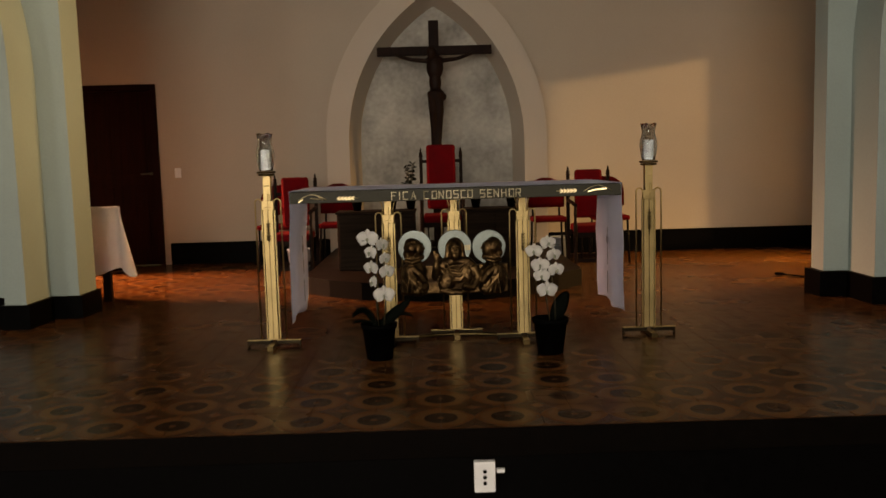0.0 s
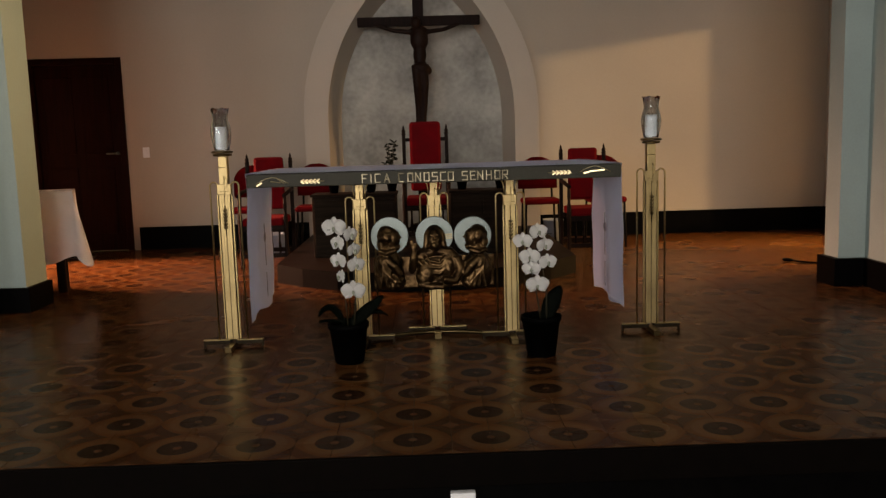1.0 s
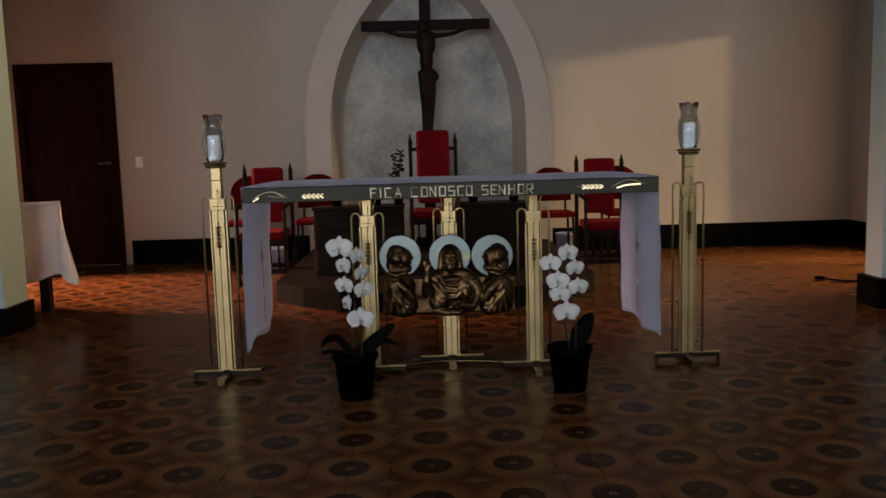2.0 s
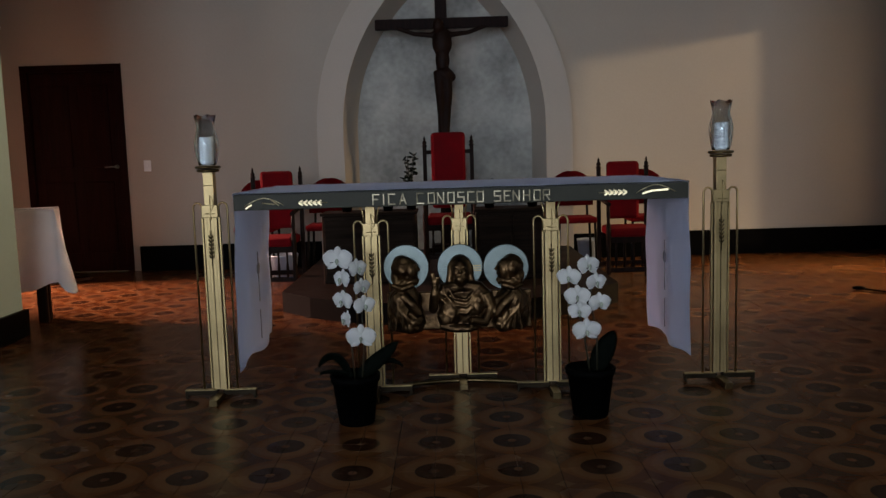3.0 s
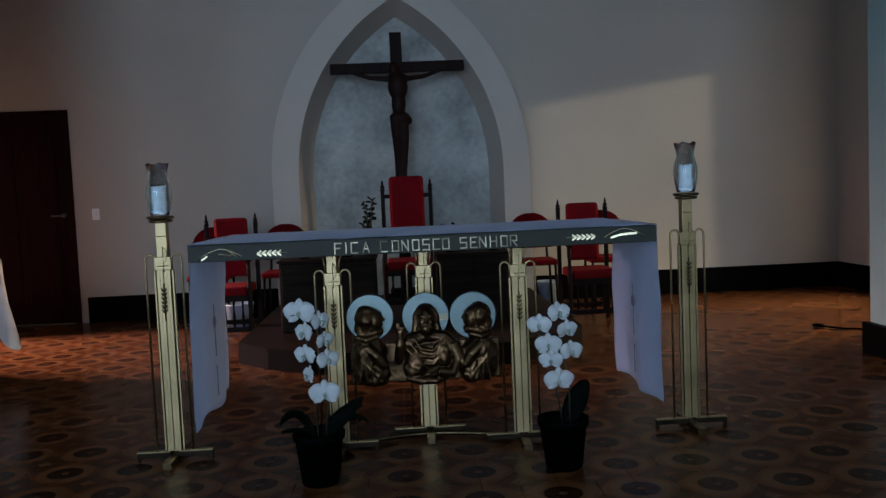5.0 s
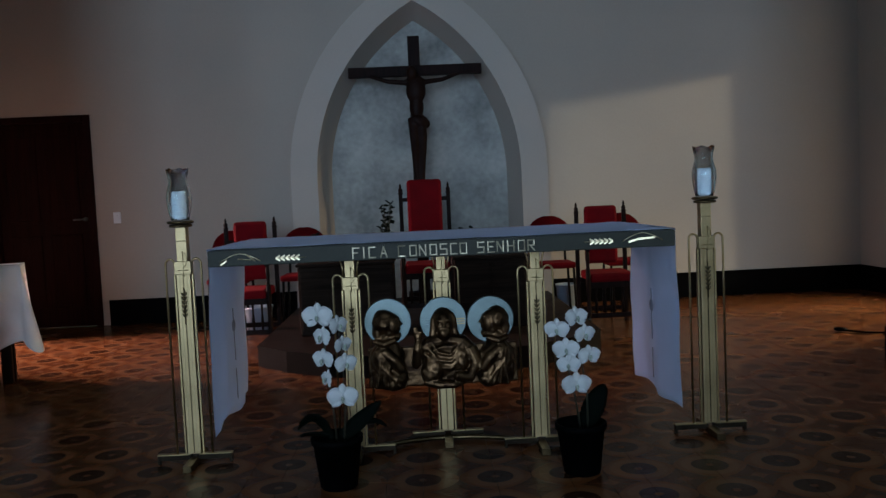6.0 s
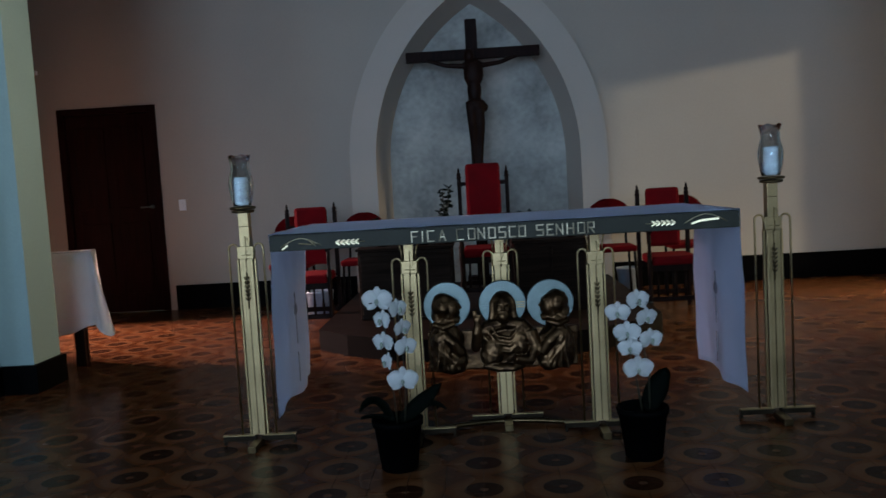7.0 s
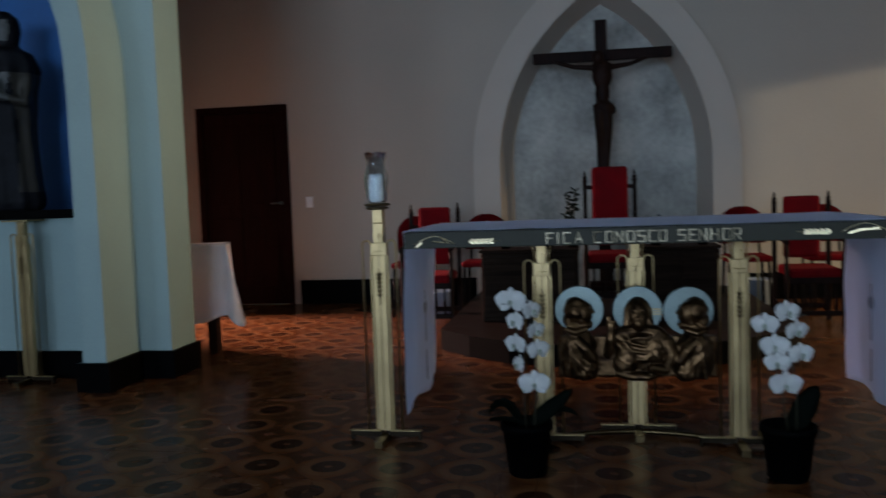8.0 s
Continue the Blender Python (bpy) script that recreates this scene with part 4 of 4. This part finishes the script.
def orchid(x, y, blooms, leaves, flip, group):
    e = thing("potted_orchid", (x, y, 0), "white orchid in a black pot on the tiles before the altar", "potted plant", group)
    bm = bmesh.new()
    lathe(bm, [(0.070, 0.0), (0.076, 0.006), (0.098, 0.185), (0.106, 0.187), (0.108, 0.212), (0.098, 0.214), (0.094, 0.19), (0.010, 0.185)], seg=32)
    part("pot", bm, M_BLACK, e, "black plastic pot")
    for pts, w in leaves:
        bm = bmesh.new()
        rows = []
        n = 11
        P = [Vector(p) for p in pts]
        for i in range(n):
            u = i / (n - 1)
            c = (1 - u) ** 2 * P[0] + 2 * u * (1 - u) * P[1] + u * u * P[2]
            d = 2 * (1 - u) * (P[1] - P[0]) + 2 * u * (P[2] - P[1])
            side = Vector((-d.z, 0.09, d.x)).normalized()
            ww = w * (0.25 + 0.75 * math.sin(math.pi * (0.12 + 0.86 * u)))
            ww = ww if u < 0.98 else 0.003
            rows.append([c + side * ww * v + Vector((0, 0, 0.010 * abs(v))) for v in (-1, -0.5, 0, 0.5, 1)])
        ribbon(bm, rows, 0.003)
        part("leaf", bm, M_LEAF, e, "thick dark green leaf")
    xs = [b[0] for b in blooms]
    for k, (bx, bz) in enumerate(((0.0, 0.0), (0.03, 0.0))):
        zt = max(b[1] for b in blooms) + 0.01
        lean = (sum(xs) / len(xs)) + (-0.035 if k == 0 else 0.03)
        bm = bmesh.new()
        tube(bm, [(bx, 0, 0.18), (bx + lean * 0.35, -0.01, 0.34), (lean, -0.045, zt - 0.14), (lean + flip * 0.01, -0.07, zt - 0.02), (lean + flip * 0.05, -0.095, zt - 0.02)], 0.0045, 7, taper=0.002)
        part("flower_stem", bm, M_STEM, e, "thin curved flower stem")
    for k, (bx, bz, r, turn) in enumerate(blooms):
        rnd = random.Random(k * 7 + int(x * 100))
        bm = bmesh.new()
        m = flower_mesh(bm, r * 1.1, (bx, -0.098 + rnd.uniform(-0.012, 0.012), bz), turn, rnd.uniform(-12, 8))
        fl = part("flower", bm, M_PETAL, e, "open white orchid flower")
        bm = bmesh.new()
        c = m @ Vector((0, -0.012, -0.004))
        blob(bm, c, (0.007, 0.008, 0.010), 2, 0.002, 60)
        blob(bm, c + Vector((0, -0.006, -0.010)), (0.005, 0.008, 0.006), 1)
        part("flower_lip", bm, M_LIP, fl, "greenish centre")
    return e


# blooms: offset from the pot, height, size, turn
lb = [(-0.042, 0.717, 0.054, -8), (0.041, 0.681, 0.041, 48), (-0.026, 0.639, 0.042, -42), (0.054, 0.602, 0.038, 46),
      (-0.026, 0.549, 0.043, -30), (0.062, 0.526, 0.043, 32), (-0.017, 0.469, 0.038, -58), (0.043, 0.393, 0.054, 4)]
rb = [(-0.018, 0.662, 0.045, 22), (-0.101, 0.618, 0.044, -18), (0.012, 0.592, 0.042, 24), (-0.067, 0.536, 0.047, -6),
      (0.024, 0.508, 0.043, 16), (-0.060, 0.475, 0.042, -12), (-0.030, 0.391, 0.053, 3)]
orchid(-0.465, 5.035, lb, [([(-0.02, 0, 0.19), (-0.075, -0.02, 0.35), (-0.150, -0.03, 0.248)], 0.026), ([(-0.02, 0, 0.20), (-0.09, 0.0, 0.225), (-0.15, -0.01, 0.214)], 0.014),
                          ([(0.01, 0, 0.19), (0.09, 0.0, 0.25), (0.190, -0.01, 0.342)], 0.034), ([(0.04, 0.02, 0.20), (0.13, 0.02, 0.29), (0.205, 0.02, 0.228)], 0.014)], -1, "orchids before the altar")
orchid(0.543, 5.05, rb, [([(0.02, 0, 0.18), (0.055, -0.01, 0.28), (0.105, -0.015, 0.36)], 0.046)], 1, "orchids before the altar")


# ---------- chairs ----------
def finial(bm, x, y, z, s=1.0):
    lathe(bm, [(0.019 * s, 0), (0.026 * s, 0.010 * s), (0.014 * s, 0.020 * s), (0.021 * s, 0.034 * s), (0.017 * s, 0.046 * s), (0.008 * s, 0.056 * s), (0.012 * s, 0.066 * s), (0.003 * s, 0.095 * s)], (x, y, z), 12)


def armchair(name, at, label, half, top, back_half, back_top, seat, depth, group, back_low):
    e = thing(name, at, label, "chair", group)
    bm = bmesh.new()
    box(bm, -half + 0.02, half - 0.02, -depth, 0.0, seat - 0.075, seat, 0.022)
    part("seat", bm, M_RED, e, "red velvet seat")
    bm = bmesh.new()
    box(bm, -back_half, back_half, -0.045, 0.03, back_low, back_top, 0.028)
    part("backrest", bm, M_RED, e, "red velvet back cushion")
    for s in (-1, 1):
        bm = bmesh.new()
        box(bm, s * half - 0.017, s * half + 0.017, -0.017, 0.017, 0.0, top - 0.09, 0.004)
        finial(bm, s * half, 0, top - 0.095)
        part("back_post", bm, M_DARKWOOD, e, "dark turned post with a finial")
        bm = bmesh.new()
        lathe(bm, [(0.020, 0), (0.024, 0.03), (0.014, 0.06), (0.022, 0.16), (0.016, 0.26), (0.022, seat - 0.08), (0.020, seat + 0.02), (0.013, seat + 0.06), (0.017, seat + 0.12), (0.014, seat + 0.20)], (s * half, -depth + 0.02, 0), 12)
        part("front_leg", bm, M_DARKWOOD, e)
        bm = bmesh.new()
        tube(bm, [(s * half, 0.0, seat + 0.24), (s * (half + 0.012), -depth * 0.5, seat + 0.235), (s * half, -depth - 0.01, seat + 0.205)], 0.019, 8)
        part("armrest", bm, M_DARKWOOD, e)
        bm = bmesh.new()
        xs = sorted((s * back_half, s * half))
        box(bm, xs[0], xs[1], -0.014, 0.014, back_top - 0.19, back_top - 0.155, 0.004)
        part("back_rail", bm, M_DARKWOOD, e)
    for y in (-depth + 0.02, 0.0):
        bm = bmesh.new()
        box(bm, -half, half, y - 0.012, y + 0.012, 0.10, 0.14, 0.003)
        box(bm, -half, half, y - 0.012, y + 0.012, seat - 0.12, seat - 0.07, 0.003)
        part("stretcher", bm, M_DARKWOOD, e)
    for k in range(5):
        bm = bmesh.new()
        x = -half * 0.7 + k * half * 0.35
        lathe(bm, [(0.009, 0), (0.013, 0.08), (0.007, 0.14), (0.011, 0.22)], (x, -depth + 0.02, 0.14), 8)
        part("spindle", bm, M_DARKWOOD, e)
    return e


armchair("throne", (-0.033, 9.05, DAIS), "high-backed red velvet presider's chair on the dais", 0.210, 1.145, 0.152, 1.175, 0.46, 0.50, "chairs behind the altar", 0.50)
for x in (-1.56, 1.50):
    armchair("armchair", (x, 8.95, 0.0), "dark turned-wood armchair with red velvet seat and back", 0.210, 1.062, 0.142, 1.025, 0.47, 0.46, "chairs behind the altar", 0.52)


def side_chair(x, y, turn):
    e = thing("side_chair", (x, y, 0), "small round-backed red chair with black metal legs", "chair", "small chairs behind the armchairs", turn=turn)
    bm = bmesh.new()
    box(bm, -0.19, 0.19, -0.36, 0.0, 0.455, 0.51, 0.02)
    part("seat", bm, M_RED, e, "red padded seat")
    bm = bmesh.new()
    rows = []
    for k in range(9):
        z = 0.60 + 0.335 * math.sin(math.pi / 2 * k / 8)
        w = 0.21 * math.sqrt(max(0.01, 1 - (max(0.0, z - 0.76) / 0.178) ** 2))
        rows.append([(w * (j - 6) / 6, 0.03 - 0.03 * (1 - ((j - 6) / 6) ** 2), z) for j in range(13)])
    ribbon(bm, rows, 0.04)
    part("backrest", bm, M_RED, e, "rounded red back")
    for sx in (-1, 1):
        for y2 in (-0.33, -0.02):
            bm = bmesh.new()
            tube(bm, [(sx * 0.165, y2, 0.46), (sx * 0.18, y2 * 1.05, 0.0)], 0.012, 8)
            part("leg", bm, M_BLACKMETAL, e)
        bm = bmesh.new()
        tube(bm, [(sx * 0.15, 0.0, 0.46), (sx * 0.15, 0.035, 0.64)], 0.012, 8)
        part("back_support", bm, M_BLACKMETAL, e)
    return e


for x in (-1.86, -1.19, 1.15, 1.83):
    side_chair(x, 9.62, 0)


def bin_box(x, y, r):
    e = thing("floor_bin", (x, y, 0), "small bluish white plastic bin on the floor behind a chair", "bin", "bins behind the chairs")
    bm = bmesh.new()
    lathe(bm, [(r * 0.85, 0), (r, 0.22), (r * 1.05, 0.222), (r * 1.05, 0.238), (r * 0.97, 0.238), (r * 0.82, 0.02), (0.01, 0.015)], seg=24)
    part("tub", bm, M_BIN, e)


bin_box(-1.61, 9.35, 0.13)
bin_box(1.36, 9.95, 0.11)

# low cabinets behind the altar, with small plants on them
def cabinet(x0, x1):
    e = thing("low_cabinet", ((x0 + x1) / 2, 8.15, DAIS), "low brown wooden cabinet on the dais", "cabinet", "low cabinets beside the throne")
    w = (x1 - x0) / 2
    bm = bmesh.new()
    box(bm, -w, w, -0.16, 0.16, 0.0, 0.53, 0.012)
    part("body", bm, M_CABINET, e)
    bm = bmesh.new()
    box(bm, -w - 0.012, w + 0.012, -0.172, 0.172, 0.53, 0.552, 0.006)
    part("top", bm, M_CABINET, e)
    for s in (-1, 1):
        bm = bmesh.new()
        xs = sorted((s * 0.01, s * (w - 0.02)))
        box(bm, xs[0], xs[1], -0.172, -0.158, 0.04, 0.50, 0.004)
        part("door", bm, M_CABINET, e)
    return e


cabinet(-1.03, -0.30)
cabinet(0.17, 0.72)


def small_plant(x, y, z, height, spread, n, seed):
    e = thing("potted_plant", (x, y, z), "small dark leafy plant in a pot on the cabinet", "potted plant")
    bm = bmesh.new()
    lathe(bm, [(0.035, 0), (0.048, 0.075), (0.052, 0.078), (0.046, 0.082), (0.01, 0.075)], seg=18)
    part("pot", bm, M_BLACK, e)
    rnd = random.Random(seed)
    bm = bmesh.new()
    leaves = bmesh.new()
    for k in range(n):
        a = rnd.uniform(0, 6.28)
        dx, dy = spread * math.cos(a) * rnd.uniform(0.3, 1), spread * math.sin(a) * 0.5
        h = 0.08 + height * rnd.uniform(0.45, 1)
        pts = [(0, 0, 0.07), (dx * 0.4, dy * 0.4, h * 0.6), (dx, dy, h)]
        tube(bm, pts, 0.003, 5)
        for q in range(7):
            u = 0.35 + 0.65 * q / 6
            blob(leaves, (dx * u + rnd.uniform(-0.022, 0.022), dy * u + rnd.uniform(-0.02, 0.02), 0.07 + (h - 0.07) * u), (0.027, 0.014, 0.006), 1, rot=(rnd.uniform(-40, 40), rnd.uniform(-50, 50), rnd.uniform(0, 180)))
    part("stems", bm, M_STEM, e)
    part("foliage", leaves, M_LEAF, e)


ZC = DAIS + 0.552
small_plant(-0.34, 8.20, ZC, 0.37, 0.09, 9, 3)
small_plant(-0.52, 8.12, ZC, 0.14, 0.12, 6, 4)
small_plant(-0.85, 8.15, ZC, 0.15, 0.10, 4, 5)
small_plant(0.28, 8.15, ZC, 0.14, 0.10, 5, 6)
small_plant(0.62, 8.15, ZC, 0.13, 0.08, 3, 8)

# ---------- credence table ----------
SKEW = Matrix.Translation((-2.87, 7.50, 0)) @ Matrix.Rotation(radians(17), 4, "Z") @ Matrix.Translation((2.87, -7.50, 0))
tb = thing("side_table", (-3.25, 7.62, 0), "dark wooden side table under a white cloth", "table")
tb.matrix_world = SKEW @ tb.matrix_world
bm = bmesh.new()
box(bm, -0.30, 0.37, -0.11, 0.11, 0.79, 0.825, 0.004)
part("tabletop", bm, M_DARKWOOD, tb)
for sx in (-0.24, 0.25):
    for sy in (-0.06, 0.06):
        bm = bmesh.new()
        box(bm, sx - 0.035, sx + 0.035, sy - 0.025, sy + 0.025, 0.0, 0.79, 0.004)
        part("leg", bm, M_DARKWOOD, tb)
bm = bmesh.new()
X0, X1, Y0t, Y1t, ZT = -3.56, -2.87, 7.50, 7.74, 0.831
ribbon(bm, [[(X0 + (X1 - X0) * i / 16, Y0t + (Y1t - Y0t) * j / 12, ZT + 0.002 * noise.noise((i * 0.6, j * 0.5, 3))) for i in range(17)] for j in range(13)], 0.003)
bm.transform(SKEW)
tcl = tagged(make("table_cloth", bm, M_IVORY), "white cloth hanging over the side table", "tablecloth")


# the fall runs along the front, round the corner and back along the side, flaring at the corner
edge = []
for i in range(29):
    u = i / 28
    edge.append((X0 + (X1 - X0) * u, Y0t, -90, 0.03 + 0.03 * u ** 4, 0.67 - 0.15 * u ** 1.5))
for i in range(1, 12):
    u = i / 12
    edge.append((X1, Y0t, -90 + 90 * u, 0.06 + 0.09 * math.sin(math.pi * u), 0.52 + 0.095 * math.sin(math.pi * u) ** 1.5))
for i in range(15):
    u = i / 14
    edge.append((X1, Y0t + (Y1t - Y0t) * u, 0, 0.06 - 0.02 * u, 0.50))
rows = []
for k in range(19):
    u = k / 18
    row = []
    for i, (ex, ey, ang, flare, drop) in enumerate(edge):
        out = flare * u + 0.012 * u * math.sin(i * 0.55) + 0.005 * u * noise.noise((i * 0.4, u * 3, 2))
        row.append((ex + out * math.cos(radians(ang)), ey + out * math.sin(radians(ang)), ZT - 0.002 - drop * u + 0.006 * u * math.sin(i * 0.8)))
    rows.append(row)
bm = bmesh.new()
ribbon(bm, rows, 0.003)
bm.transform(SKEW)
part("cloth_fall", bm, M_IVORY, tcl)

# ---------- side altar: statue in the blue niche and its brass stand ----------
bm = bmesh.new()
SX, SY = -4.10, PFRONT + 0.14
lathe(bm, [(0.17, 0), (0.19, 0.03), (0.20, 0.06), (0.18, 0.25), (0.17, 0.55), (0.19, 0.80), (0.22, 0.95), (0.18, 1.06), (0.09, 1.11), (0.10, 1.15), (0.115, 1.22), (0.10, 1.30), (0.04, 1.35)], (SX, SY, 1.13), 40)
for v in bm.verts:
    a = math.atan2(v.co.y - SY, v.co.x - SX)
    fold = 1 + 0.07 * math.sin(9 * a + v.co.z * 2) * (1 if v.co.z < 2.1 else 0.2)
    v.co.x, v.co.y = SX + (v.co.x - SX) * fold, SY + (v.co.y - SY) * fold * 0.85
blob(bm, (SX + 0.0, SY - 0.17, 1.95), (0.09, 0.07, 0.10), 3, 0.02, 20)
tube(bm, [(SX + 0.17, SY - 0.02, 2.03), (SX + 0.20, SY - 0.10, 1.85), (SX + 0.05, SY - 0.20, 1.90)], 0.05, 8, taper=0.03)
bm = fused(bm, 0.014)
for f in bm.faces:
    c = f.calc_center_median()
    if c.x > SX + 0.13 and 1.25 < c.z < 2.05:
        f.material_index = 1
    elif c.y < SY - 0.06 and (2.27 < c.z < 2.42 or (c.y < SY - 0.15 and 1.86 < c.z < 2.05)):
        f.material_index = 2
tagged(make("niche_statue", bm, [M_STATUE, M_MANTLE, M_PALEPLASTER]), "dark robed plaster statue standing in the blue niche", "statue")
st = thing("brass_stand", (-3.84, 6.55, 0), "brass column stand below the statue niche", "stand")
lattice_leg(st, 0, 0, 1.06, 0.075)
bm = bmesh.new()
box(bm, -0.09, 0.09, -0.07, 0.12, 1.06, 1.07, 0.002)
part("top_plate", bm, M_BRASS, st)

# ---------- floor tiles, the nearest ones singly ----------
G = 0.0008


def tile_mesh():
    bm = bmesh.new()
    box(bm, -TILE / 2 + G, TILE / 2 - G, -TILE / 2 + G, TILE / 2 - G, -0.008, 0.0)
    r = [e for e in bm.edges if all(v.co.z > -0.001 for v in e.verts)]
    bmesh.ops.bevel(bm, geom=r, offset=0.0008, segments=1, affect="EDGES")
    me = bpy.data.meshes.new("tile")
    bm.to_mesh(me)
    bm.free()
    me.materials.append(M_TILE)
    return me


TMESH = tile_mesh()
rnd = random.Random(5)
verts, faces = [], []
tv = [tuple(v.co) for v in TMESH.vertices]
tf = [tuple(p.vertices) for p in TMESH.polygons]
for j in range(0, 44):
    y = TY - TILE / 2 + j * TILE
    for i in range(-46, 47):
        x = TX + TILE / 2 + i * TILE
        if y > 6.6 and not (LEFT < x < RIGHT):
            continue
        dz = rnd.uniform(-0.0006, 0.0004)
        if j < 9 and -16 <= i <= 16:
            ob = new("tile", TMESH)
            ob.location = (x, y, dz)
            ob.parent = floor
        else:
            o = len(verts)
            verts += [(x + a, y + b, dz + c) for a, b, c in tv]
            faces += [tuple(o + k for k in f) for f in tf]
me = bpy.data.meshes.new("tile_field")
me.from_pydata(verts, [], faces)
me.materials.append(M_TILE)
ob = new("tile_field", me)
ob.parent = floor
tagged(ob, "brown patterned ceramic tiles with dark round medallions", kind="stuff")
